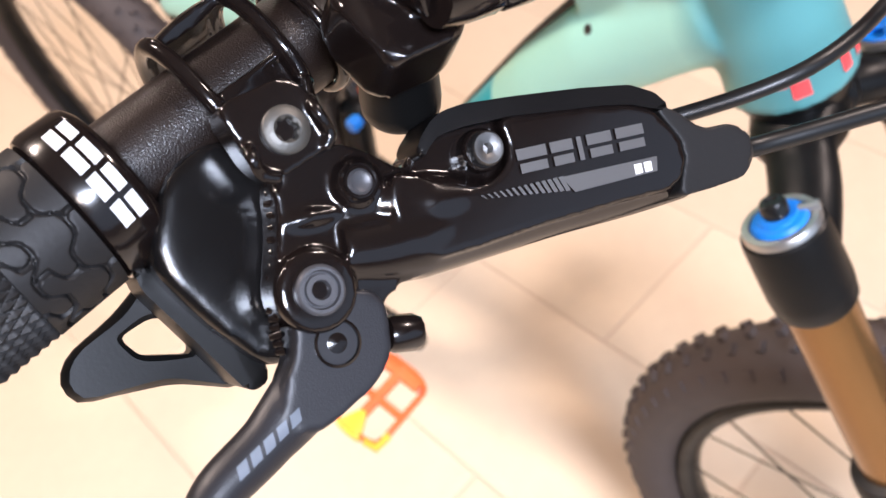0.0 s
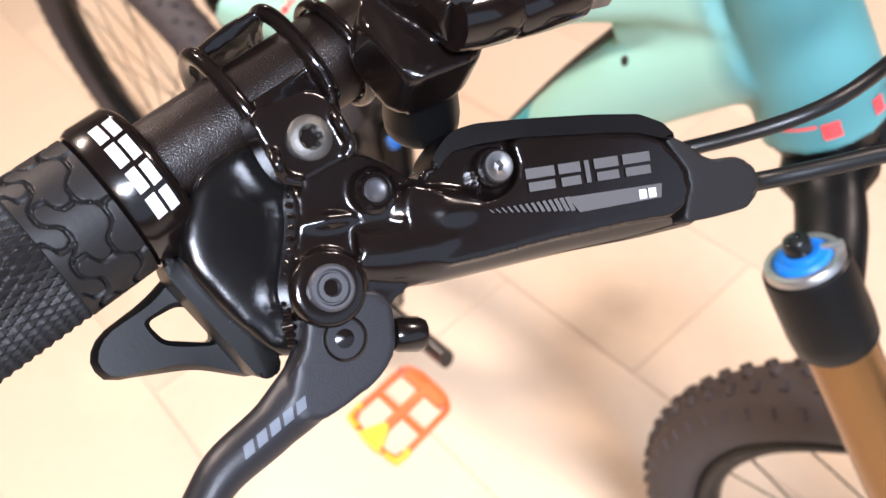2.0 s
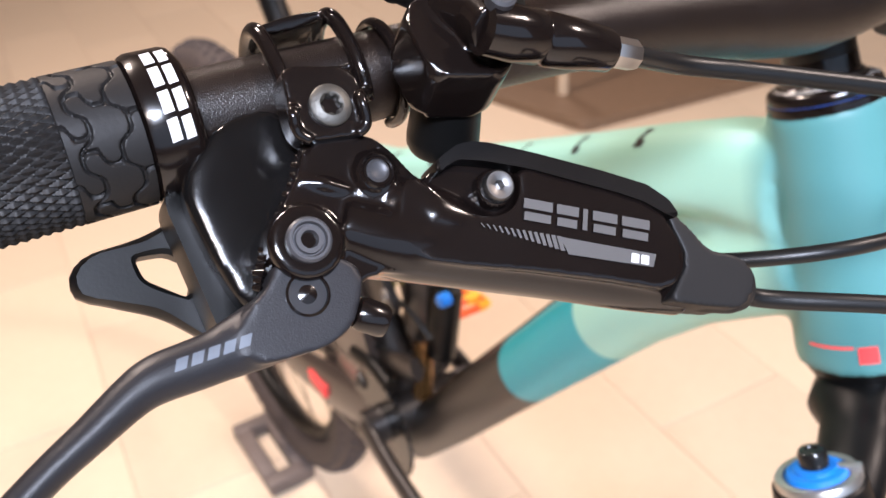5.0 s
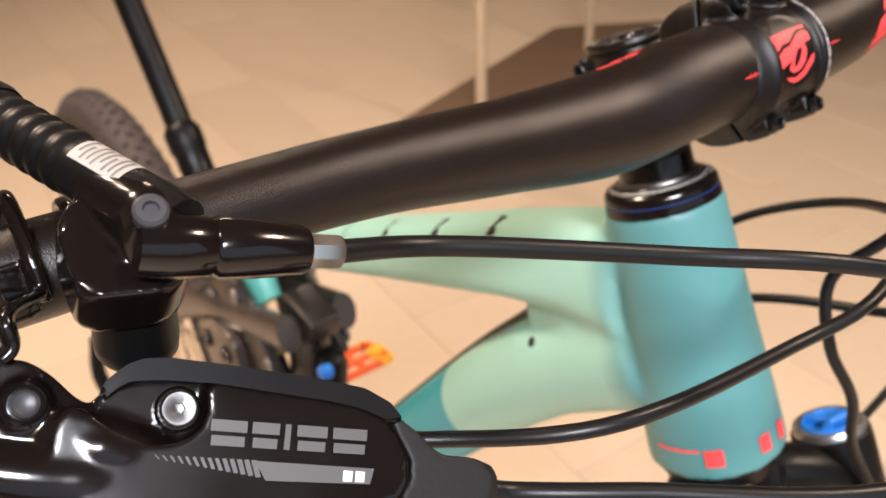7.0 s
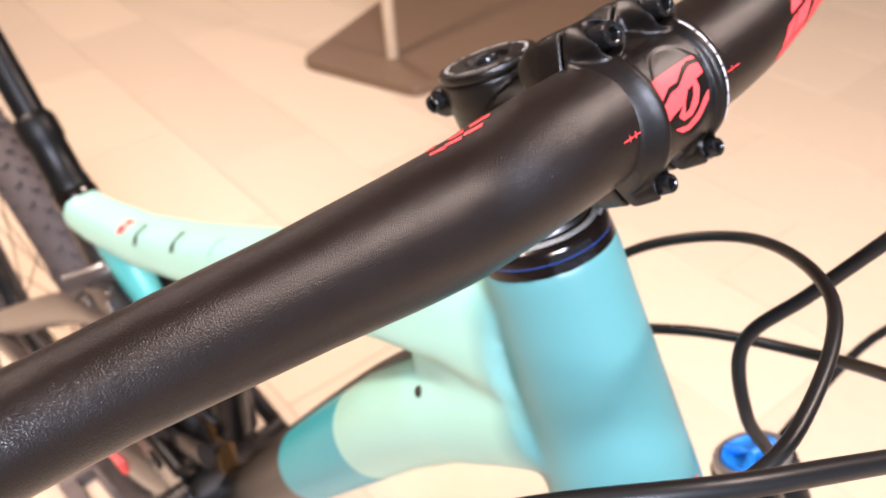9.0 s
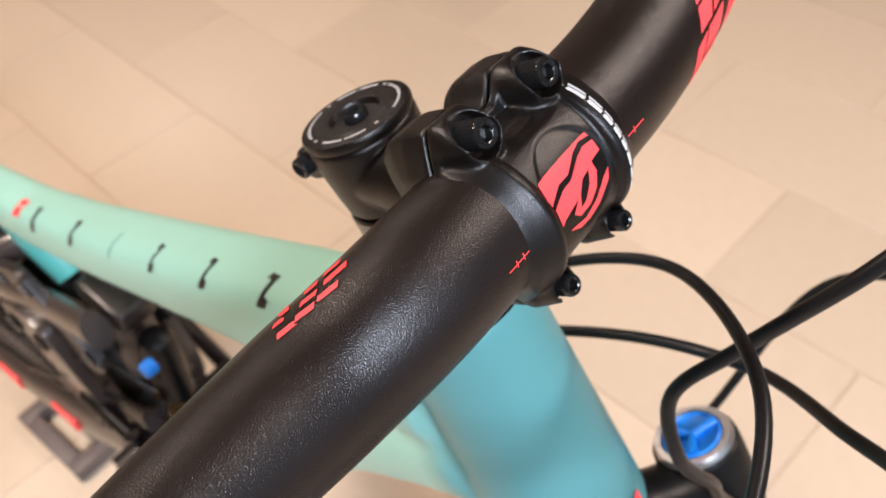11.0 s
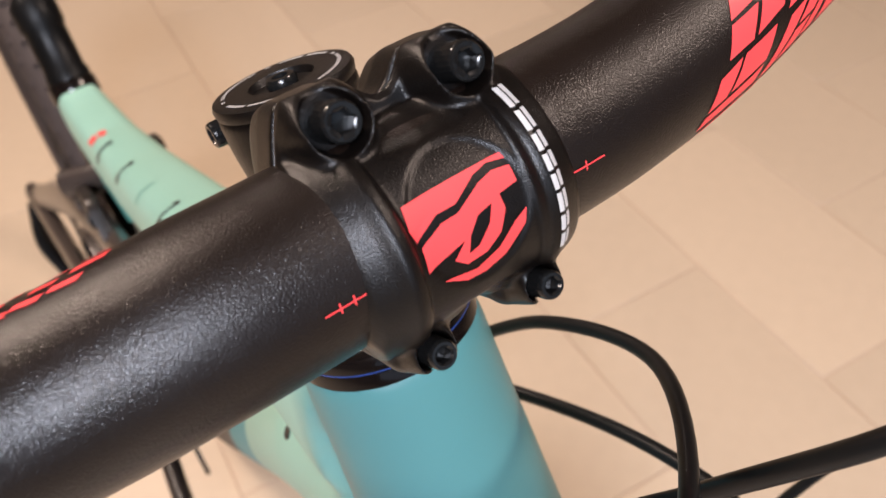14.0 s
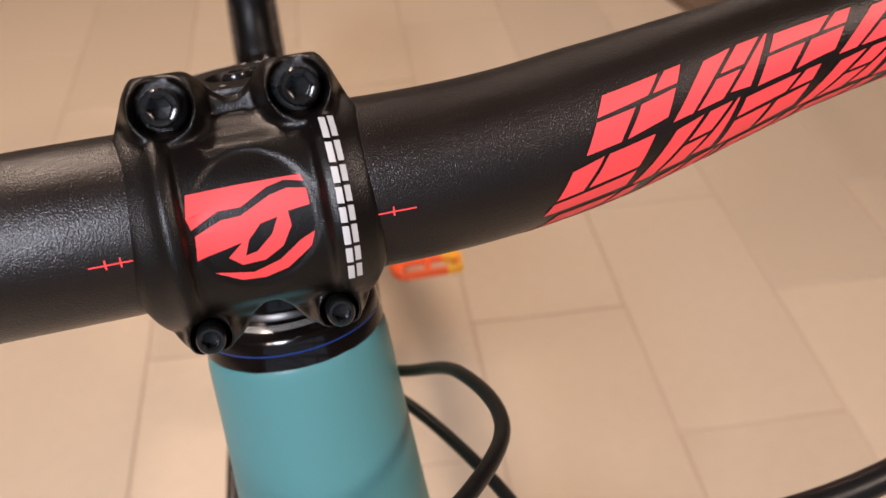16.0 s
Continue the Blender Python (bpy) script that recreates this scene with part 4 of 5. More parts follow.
def bar_turned(x0, profile, n=48):
    """A turned body round the bar from x0: pairs of way along it and radius."""
    bm = bmesh.new()
    loops = []
    for s, r in profile:
        c, d = bar_at(x0 - s)
        f = Vector((0, -1, 0))
        f = (f - d * f.dot(d)).normalized()
        loops.append(ring(bm, c, f, d.cross(f), r, r, n))
    skin(bm, loops, False)
    bm.faces.new(loops[0])
    bm.faces.new(loops[-1])
    return bm


collar = part("grip_collar", bar_turned(-0.3115, [(0, 0.0112), (0, 0.0155), (0.0012, 0.0170), (0.0025, 0.0174), (0.0100, 0.0174), (0.0114, 0.0168), (0.0120, 0.0155), (0.0120, 0.012)]), GLOSS, grip, "glossy black clamp collar with white print")
for a0, a1 in ((88, 72), (68, 51), (47, 31), (27, 11)):
    bm = bmesh.new()
    xa, xb = -0.3140, -0.3192
    for x0, x1 in ((xa, xa - 0.0021), (xb + 0.0023, xb)):
        decal(bm, ((x0, a0), (x1, a0 - 1), (x1, a1 - 1), (x0, a1)), 0.0174, 4, 0.0002)
    part("print", bm, WHITE, collar)
part("collar_bolt", lathe([(0, -0.006), (0.0022, -0.006), (0.0024, 0.006), (0, 0.006)], 12, m=Matrix.Translation(on_bar(-0.3175, -62, 0.006)) @ pose(0, 0, 0, 60, 0, 0)), DBOLT, collar)

# ---------------------------------------------------------------- brake lever
LV = axes((-0.30773, -0.02422, 1.0913), (0.909, -0.29, -0.30), (0.0, 0.56, 0.70)) @ Matrix.Scale(0.986, 4)


def mm(points):
    return [(x / 1000, y / 1000) for x, y in points]


def lt(u_, v_, w_):
    return LV @ Vector((u_ / 1000, v_ / 1000, w_ / 1000))


lever_bm = slab(rounded(mm([(-7.5, 1), (-6.5, -4), (-2, -7), (4, -8.6), (10, -9), (13, -7.8), (15, -5), (24, -5.5), (36, -5), (42, 6), (36, 11), (29.5, 15.2), (24.8, 17.0), (19.6, 22.4), (14.4, 25.4), (4, 24), (-0.6, 22.0), (-0.8, 17), (-3.0, 11), (-5.4, 6)]), 0.004), -0.017, -0.0052, 0.0030, 3, m=LV)
tube(smooth_path([lt(8, 5, -9), lt(22, 2.5, -9.5), lt(40, 1, -9.5), lt(60, -0.6, -9), lt(80, -2.8, -8), lt(96, -4.0, -7)], 5), [0.0066, 0.0070, 0.0074, 0.0078, 0.0081, 0.0083] + [0.0086] * 20, 32, bm=lever_bm)
TILT = LV @ pose(0.043, 0, 0.0005, 0, -4.5, 0) @ pose(-0.043, 0, 0)
# the flat face with a scooped pocket round the bolt, the pocket's floor, and the shoulder towards the pivot
slab(rounded(mm([(21, 15.6), (25.5, 15.4), (28.5, 12.6), (32.5, 9.4), (37.5, 7.6), (43, 7.8), (47, 10.2), (48.6, 14.4), (47.6, 18.8), (50.5, 19.4), (73.1, 15.0), (79.6, 13.4), (85.5, 10.6), (88.8, 5.2), (91.3, -0.6), (88.5, -5.4), (85.6, -8.2), (70, -6.3), (50, -4.6), (34, -3.9), (24, -3.0), (19, 4)]), 0.002), -0.0150, -0.0004, 0.0018, 3, lever_bm, TILT)
slab(rounded(mm([(26, 16.4), (30, 19.5), (37, 21.0), (50, 20), (50, 8), (40, 5), (30, 8)]), 0.003), -0.0150, -0.0046, 0.0012, 2, lever_bm, TILT)
tube(smooth_path([lt(12, 12, -9.5), lt(20, 11, -8.2), lt(29, 8, -6.6), lt(40, 4, -7.0)], 5), [0.0052] * 5 + [0.0058] * 5 + [0.0062] * 6, 24, bm=lever_bm)
# the ledge over the pivot
tube([lt(-1.5, 13.6, -6.6), lt(4, 13.2, -5.6), lt(11, 12.0, -6.2)], [0.0016, 0.0019, 0.0016], 14, bm=lever_bm)
lathe([(0, -0.014), (0.0080, -0.014), (0.0082, -0.0036), (0.0076, -0.0020), (0.0064, -0.0018), (0, -0.0018)], 48, lever_bm, LV)
lathe([(0, -0.010), (0.0052, -0.010), (0.0050, -0.0040), (0.0042, -0.0026), (0, -0.0026)], 32, lever_bm, LV @ pose(0.0154, 0.0164, 0))
lever = cast(part("brake_lever", lever_bm, GLOSS, bicycle, "glossy black hydraulic brake lever body"), 0.00055, 11)
lid_bm = slab(rounded(mm([(28.0, 18.4), (29.6, 20.6), (33.1, 23.3), (36.2, 24.3), (40.6, 24.4), (51.7, 22.8), (68.7, 19.8), (80.9, 17.1), (86.7, 13.7), (89.2, 10.2), (88.2, 9.2), (85.5, 10.2), (79.6, 12.9), (73.1, 14.6), (50, 19.0), (39.4, 20.0), (33.4, 19.9), (30.6, 18.2), (28.8, 16.4)]), 0.0010), -0.0125, 0.0004, 0.0012, 3, m=TILT)
part("reservoir_cover", lid_bm, COVER, lever, "matt black reservoir cover")
part("bolt_seat", socket_bolt(TILT @ pose(0.0426, 0.0143, 0), 0.0046, -0.0060, -0.0008, 0.0020), GLOSS, lever)
part("reservoir_bolt", socket_bolt(TILT @ pose(0.0426, 0.0143, 0), 0.0037, -0.0030, 0.0016, 0.0011), STEEL, lever, "steel star socket bolt")


def flat_print(name, quads, m, mat, parent, label, lift):
    bm = bmesh.new()
    for q in quads:
        bm.faces.new([bm.verts.new(m @ Vector((x / 1000, y / 1000, lift))) for x, y in q])
    return part(name, bm, mat, parent, label, smooth=False)


# plain bars in place of the name
along = Vector((0.993, -0.118))
across = Vector((0.118, 0.993))


def stroke(x0, y0, x1, y1, lean=0.0):
    o = Vector((48.4, 6.9))
    return [tuple(o + along * x + across * y) for x, y in ((x0, y0), (x1, y0), (x1 + lean, y1), (x0 + lean, y1))]


for x, w in ((0, 7.2), (8.2, 5.6), (14.9, 1.2), (17.4, 6.4), (25.0, 7.4)):
    quads = [stroke(x, 0.1, x + w, 5.2)] if w < 2 else [stroke(x + 0.3, 0.1, x + w - 0.3, 2.1), stroke(x, 2.9, x + w, 5.2)]
    flat_print("print", quads, TILT, GREY, lever, "plain grey print shape", 0.00004)
stripes = []
for k in range(14):
    x = 38.6 + 1.42 * k
    h = 0.9 + 0.19 * k
    y = 5.3 - 0.185 * (x - 38.6)
    w = 0.30 + 0.062 * k
    stripes.append([(x + 0.35, y - h / 2), (x + 0.35 + w, y - h / 2 - 0.05), (x + w - 0.45, y + h / 2), (x - 0.45, y + h / 2)])
stripes.append([(59.4, -0.6), (81.2, -2.9), (82.3, 0.2), (57.4, 3.4)])
flat_print("stripe", stripes, TILT, GREY, lever, "grey hatched stripe", 0.00004)
flat_print("print", [[(75.3, -1.9), (77.3, -2.1), (77.6, 0.0), (75.6, 0.3)], [(77.9, -2.2), (79.9, -2.4), (80.2, -0.3), (78.2, 0.0)]], TILT, WHITE, lever, "small white print", 0.00022)
boot_bm = slab(rounded(mm([(86.8, 11.4), (89.6, 10.2), (94.0, 6.6), (96.6, 3.6), (99.0, 2.0), (105.5, 1.2), (109.4, -0.8), (110.8, -4.5), (109.5, -9.6), (105.4, -12.0), (96, -11.6), (86.0, -10.6), (89.0, -5.4), (92.0, -0.6), (89.4, 5.2)]), 0.0012), -0.0165, -0.0012, 0.0030, 3, m=TILT)
tube([TILT @ Vector((0.100, -0.0052, -0.0085)), TILT @ Vector((0.1085, -0.0058, -0.0085)), TILT @ Vector((0.1125, -0.0062, -0.0085))], [0.0070, 0.0066, 0.0052], 28, bm=boot_bm)
cast(part("hose_boot", boot_bm, RUBBER, lever, "matt rubber hose boot"), 0.0006, 5)
part("pivot_pin", lathe([(0, -0.003), (0.0048, -0.003), (0.0048, -0.0008), (0.0043, -0.0003), (0.0037, -0.0003), (0.0034, -0.0012), (0.0031, -0.0012), (0.0029, -0.0005), (0.0019, -0.0005), (0.0016, -0.0020), (0, -0.0020)], 40, m=LV), GREYPIN, lever, "grey ringed pivot pin")
m = LV @ pose(0.0154, 0.0164, -0.0030)
part("bleed_ring", lathe([(0, -0.003), (0.0040, -0.003), (0.0040, 0.0004), (0.0036, 0.0009), (0.0030, 0.0002), (0, 0.0002)], 32, m=m), GLOSS, lever)
part("bleed_pin", lathe([(0, -0.002), (0.0026, -0.002), (0.0026, 0.0006), (0.0021, 0.0011), (0.0017, 0.0008), (0, 0.0008)], 28, m=m), GREYPIN, lever, "grey bleed plug")
blade_bm = slab(rounded(mm([(-5.6, 0), (-6.0, -5), (-8.0, -10.5), (-13, -15), (-14, -22), (-10, -25.5), (-3.5, -24), (5.2, -21.3), (10.4, -17.2), (12.4, -10), (12.5, -4), (4, -2)]), 0.005), -0.0145, -0.0042, 0.0022, 4, m=LV)
blade_line = smooth_path([lt(-2, -15.5, -9.4), lt(-17, -23.2, -9.4), lt(-27.5, -27.4, -9.4), lt(-32.5, -31, -9.6), lt(-39.2, -37.8, -9.8), lt(-46, -44.6, -10), lt(-56, -56, -10), lt(-66, -68, -10)], 5)
widths = np.interp(range(len(blade_line)), [5 * k for k in range(8)], (0.0078, 0.0053, 0.0049, 0.0043, 0.0037, 0.0034, 0.0032, 0.0030))
tube(blade_line, [(float(w), 0.0050) for w in widths], 28, up=LV.col[2].to_3d(), bm=blade_bm)
blade = cast(part("lever_blade", blade_bm, LEVER, lever, "dark grey anodised lever blade"), 0.0006, 9)
m = LV @ pose(0.0005, -0.0108, -0.0040)
part("reach_hole", lathe([(0, -0.004), (0.0046, -0.004), (0.0047, 0.0003), (0.0042, 0.0006), (0.0039, -0.0010), (0.0026, -0.0012), (0.0020, -0.0002), (0, 0.0004)], 32, m=m), GLOSS, blade, "black plug in the blade")
knob_m = Matrix.Translation(lt(9.4, -12.9, -7.5)) @ (lt(10, -3.2, 0) - lt(0, 0, 0)).to_track_quat("Z", "Y").to_matrix().to_4x4()
part("reach_knob", lathe([(0, -0.002), (0.0019, -0.002), (0.0019, 0.0022), (0.0034, 0.0026), (0.0038, 0.0036), (0.0038, 0.0082), (0.0033, 0.0094), (0, 0.0094)], 10, m=knob_m), GLOSS, blade, "small black adjuster knob")
bpy.context.view_layer.update()
cast_blade = blade.evaluated_get(bpy.context.evaluated_depsgraph_get())
to_local = blade.matrix_world.inverted()
BLADE_PRINT = paint("pale_blue_grey_print", (0.085, 0.10, 0.125), 0.5)
for k in range(5):
    bm, g = bmesh.new(), []
    for i in range(4):
        row = []
        for j in range(4):
            u_, v_ = -25.2 + 3.0 * k + 2.2 * i / 3 + 0.35 * j / 3, -26.6 + 1.12 * k + 0.80 * i / 3 + 2.5 * j / 3
            ok, place, normal, _ = cast_blade.ray_cast(to_local @ lt(u_, v_, 20), (to_local.to_3x3() @ -LV.col[2].to_3d()).normalized())
            row.append(bm.verts.new(blade.matrix_world @ (place + normal * 0.00012)))
        g.append(row)
    for i in range(3):
        for j in range(3):
            bm.faces.new((g[i][j], g[i + 1][j], g[i + 1][j + 1], g[i][j + 1]))
    part("print", bm, BLADE_PRINT, blade, "pale print block")

# a row of small ribs along the edge between lever and shifter
ribs = smooth_path([(2.4, 24.5, -10.5), (0.2, 20, -10.5), (-2.2, 11.4, -10.5), (-5.9, 2.4, -10.5), (-8.0, -4.2, -10.5), (-8.8, -10.4, -10.5)], 8)
for k, q in enumerate(ribs[4:-1:2]):
    d = (Vector(ribs[min(len(ribs) - 1, 2 * k + 6)]) - Vector(q)).normalized()
    side = Vector((-d.y, d.x, 0)) * (0.7 + 0.5 * (k % 3 == 0))
    part("rib", tube([lt(*(q - side)), lt(*(q + side * 0.4 + Vector((0, 0, 1.2)))), lt(*(q + side))], [0.0006, 0.0009, 0.0006], 10), GLOSS, lever)

# the clamp round the bar: two rails, an arch behind, a strap and the plate with its bolt, in one casting
clamp_bm = slab(rounded(mm([(-3.4, 26.5), (-1.6, 23.0), (1.6, 21.8), (12.6, 24.6), (14.6, 27.4), (12.6, 34), (9.4, 40), (-6.2, 37.6)]), 0.0028), -0.0130, -0.0028, 0.0014, 3, m=LV)
for x, near in ((-0.2914, [lt(1, 21.6, -3.2), lt(-2.4, 23.4, -2.6), lt(-3.4, 28, -2.2)]), (-0.2726, [lt(11, 24.4, -3.2), lt(13.0, 27, -2.6), lt(11.6, 33, -2.2)])):
    arc = [on_bar(x, a, 0.0022 + 0.0032 * ease((a - 55) / 60), 0.0111) for a in range(0, 216, 6)]
    tube(arc, [(0.0022, 0.0019)] * len(arc), 14, up=(1, 0, 0), bm=clamp_bm)
    tube(smooth_path(near + [on_bar(x, 8, 0.0026, 0.0111)], 6), 0.0013, 12, bm=clamp_bm)
arc = [on_bar(-0.2820, a, 0.0056, 0.0111) for a in range(108, 216, 6)]
tube(arc, [(0.0016, 0.0096)] * len(arc), 16, up=(1, 0, 0), bm=clamp_bm)
arc = [on_bar(-0.2906 + 0.0170 * k / 6, 38, 0.0012, 0.0111) for k in range(7)]
tube(arc, [(0.0010, 0.0010)] * len(arc), 10, bm=clamp_bm)
arc = [on_bar(-0.2820, -24 + 60 * k / 12, 0.0010, 0.0111) for k in range(13)]
tube(arc, [(0.0010, 0.0092)] * len(arc), 16, up=(1, 0, 0), bm=clamp_bm)
cast(part("bar_clamp", clamp_bm, GLOSS, lever, "glossy black clamp with an open window"), 0.00042, 11)
m = LV @ pose(0.0048, 0.0299, -0.0020)
bm, loops = bmesh.new(), []
for r, h, star in ((0.0001, -0.001, 0), (0.0046, -0.001, 0), (0.0047, 0.0001, 0), (0.0043, 0.0006, 0), (0.0027, 0.0010, 0), (0.0024, 0.0008, 0), (0.0021, 0.0004, 1), (0.0020, -0.0016, 1), (0.0001, -0.0017, 0)):
    loops.append([bm.verts.new(m @ Vector((r * (1 + 0.13 * star * math.cos(6 * a)) * math.cos(a), r * (1 + 0.13 * star * math.cos(6 * a)) * math.sin(a), h))) for a in [2 * math.pi * k / 48 for k in range(48)]])
skin(bm, loops)
part("clamp_bolt", bm, paint("worn_steel_bolt", (0.12, 0.118, 0.11), 0.55, metal=1.0, vary=0.45, grain=0.35, scale=1800), lever, "worn steel star socket clamp bolt")

# ---------------------------------------------------------------- shifter below the lever
shifter = part("shifter", slab(rounded(mm([(-24, 15), (-18.5, 26), (-12, 33), (0, 34), (10, 26), (12, 13), (7, 2), (1, -10), (-8.5, -14), (-17, -1), (-22, 9)]), 0.004), -0.040, -0.0180, 0.0030, 3, m=LV), SATIN, bicycle, "glossy black trigger shifter below the bar")
cast(shifter, 0.001, 30)
part("cover_edge", slab(rounded(mm([(-26, 15), (-22.5, 14.5), (-13.5, -2), (-7.5, -14), (-11, -17), (-14, -15.5), (-20, -2), (-26, 11)]), 0.002), -0.0420, -0.0260, 0.0012, 2, m=LV), MATT, shifter)


def holed(outer, inner, low, high, m, mat, name, parent, label):
    """A plate with a hole through it: both outlines met by angle about the hole's middle."""
    c = sum((Vector(p) for p in inner), Vector((0, 0))) / len(inner)
    n = 56

    def radius(poly, a):
        d = Vector((math.cos(a), math.sin(a)))
        best = 0
        for p, q in zip(poly, poly[1:] + poly[:1]):
            p, q = Vector(p) - c, Vector(q) - c
            e = q - p
            den = d.x * e.y - d.y * e.x
            if abs(den) < 1e-12:
                continue
            t = (p.x * e.y - p.y * e.x) / den
            s = (p.x * d.y - p.y * d.x) / den
            if t > 0 and -1e-6 <= s <= 1 + 1e-6:
                best = max(best, t)
        return best

    bm = bmesh.new()
    loops = []
    for shrink, poly, z in ((0.0, inner, low), (0.0, inner, high - 0.001), (0.0012, inner, high), (-0.0016, outer, high), (0, outer, high - 0.0022), (0, outer, low + 0.001), (-0.001, outer, low)):
        loop = []
        for k in range(n):
            a = 2 * math.pi * k / n
            r = radius(poly, a) + shrink
            loop.append(bm.verts.new(m @ Vector((c.x + r * math.cos(a), c.y + r * math.sin(a), z))))
        loops.append(loop)
    skin(bm, loops + loops[:1], False)
    return part(name, bm, mat, parent, label)


holed(rounded(mm([(-21, 13.5), (-30, 7.5), (-42, 2.8), (-45.4, -2.2), (-43.5, -7.6), (-38, -8.3), (-24, -11), (-11, -18), (-7, -15), (-15.6, 5)]), 0.004), rounded(mm([(-31.2, 2.6), (-24, 4.2), (-17.4, 1.6), (-18.2, -6.6), (-28.6, -2.6)]), 0.0018), -0.0500, -0.0430, LV, MATT, "thumb_paddle", shifter, "matt black thumb paddle with a window")

# ---------------------------------------------------------------- dropper post remote
rem_bm = slab(rounded([(-0.011, -0.010), (0.006, -0.012), (0.012, -0.005), (0.010, 0.008), (-0.006, 0.013), (-0.012, 0.007)], 0.003), -0.008, 0.0070, 0.0030, 3, m=Matrix.Translation((-0.2610, -0.0105, 1.1135)) @ pose(0, 0, 0, 32, 8, -8))
arc = [on_bar(-0.2622, -80 + 300 * k / 30, 0.0016, 0.0111) for k in range(31)]
tube(arc, [(0.0014, 0.0018)] * len(arc), 14, up=(1, 0, 0), bm=rem_bm)
tube([(-0.2618, -0.0060, 1.1020), (-0.2612, -0.0085, 1.1130), (-0.2600, -0.0120, 1.1200)], [0.0085, 0.0090, 0.0070], 24, bm=rem_bm)
tube([(-0.2590, -0.0245, 1.1222), (-0.2560, -0.0150, 1.1226), (-0.2590, 0.000, 1.1245)], [0.0060, 0.0068, 0.0068], 20, bm=rem_bm)
remote = cast(part("dropper_remote", rem_bm, GLOSS, bicycle, "glossy black hydraulic seat post remote"), 0.0006, 6)
b0, b1 = Vector((-0.2590, -0.0245, 1.1222)), Vector((-0.2325, -0.0302, 1.1127))
d = (b1 - b0).normalized()
bar_m = Matrix.Translation(b0) @ d.to_track_quat("Z", "Y").to_matrix().to_4x4()
ln = (b1 - b0).length
part("barrel", lathe([(0, -0.004), (0.0058, -0.004), (0.0062, 0.002), (0.0060, 0.0090), (0.0056, 0.0096), (0.0056, 0.0104), (0.0060, 0.0110), (0.0058, ln * 0.62), (0.0050, ln - 0.001), (0.0046, ln), (0, ln)], 12, m=bar_m), GLOSS, remote, "black faceted connector")
part("fitting", lathe([(0, ln), (0.0034, ln), (0.0036, ln + 0.001), (0.0036, ln + 0.0068), (0.0032, ln + 0.0076), (0, ln + 0.0076)], 8, m=bar_m), paint("bright_steel", (0.55, 0.53, 0.51), 0.3, metal=1.0, vary=0.2), remote, "bright steel hose fitting")
part("bleed_bolt", lathe([(0, -0.002), (0.0031, -0.002), (0.0032, 0.0008), (0.0026, 0.0014), (0.0015, 0.0014), (0.0013, 0.0004), (0, 0.0004)], 24, m=look((-0.2592, -0.0258, 1.1297), (-0.245, 0.05, 1.033))), GREYPIN, remote, "grey bleed bolt")
c0, c1 = Vector((-0.2540, -0.0145, 1.1228)), Vector((-0.2700, 0.0382, 1.1342))
d2 = (c1 - c0).normalized()
cyl_m = Matrix.Translation(c0) @ d2.to_track_quat("Z", "Y").to_matrix().to_4x4()
L2 = (c1 - c0).length
prof = [(0, -0.006), (0.0068, -0.006), (0.0074, 0.0), (0.0074, 0.022)]
for k in range(6):
    z = 0.0235 + k * 0.0045
    prof += [(0.0073, z), (0.0079, z + 0.0009), (0.0080, z + 0.0018), (0.0079, z + 0.0027), (0.0073, z + 0.0036)]
prof += [(0.0085, L2 - 0.008), (0.0090, L2 - 0.006), (0.0088, L2), (0.0060, L2 + 0.0015), (0, L2 + 0.0015)]
prof = [(r * 0.84, h) for r, h in prof]
cyl = part("speed_dial", lathe(prof, 48, m=cyl_m), MATT, remote, "ribbed black adjuster barrel")
bm = bmesh.new()
for z0, z1, a0, a1 in ((0.0075, 0.0210, 55, 140),):
    v = []
    for k in range(9):
        a = radians(a0 + (a1 - a0) * k / 8)
        v.append([bm.verts.new(cyl_m @ Vector((0.00635 * math.cos(a), 0.00635 * math.sin(a), z))) for z in (z0, z1)])
    for p, q in zip(v, v[1:]):
        bm.faces.new((p[0], p[1], q[1], q[0]))
part("sticker", bm, paint("worn_paper", (0.36, 0.335, 0.305), 0.6, vary=0.35), cyl, "white paper sticker with grey lines")
bm = bmesh.new()
for k in range(8):
    z0, a0, a1 = 0.0088 + 0.0015 * k, (62, 66, 62, 74)[k % 4], (118, 132, 100, 126)[k % 4]
    v = []
    for i in range(9):
        a = radians(a0 + (a1 - a0) * i / 8)
        v.append([bm.verts.new(cyl_m @ Vector((0.00645 * math.cos(a), 0.00645 * math.sin(a), z))) for z in (z0, z0 + 0.00055)])
    for p, q in zip(v, v[1:]):
        bm.faces.new((p[0], p[1], q[1], q[0]))
part("print", bm, paint("faded_grey_print", (0.15, 0.14, 0.13), 0.6), cyl)
part("plunger", lathe([(0, 0.0), (0.0078, 0.0), (0.0086, 0.0014), (0.0088, 0.004), (0.0082, 0.013), (0.0090, 0.016), (0, 0.016)], 32, m=Matrix.Translation((-0.2618, -0.0050, 1.0890)) @ pose(0, 0, 0, 8, 6, 0)), MATT, remote, "matt black push button")
# ---------------------------------------------------------------- hoses and cables


def cable(name, points, radius, label, mat=HOSE):
    pts = smooth_path(points, 10)
    return part(name, tube(pts, radius, 16), mat, bicycle, label)


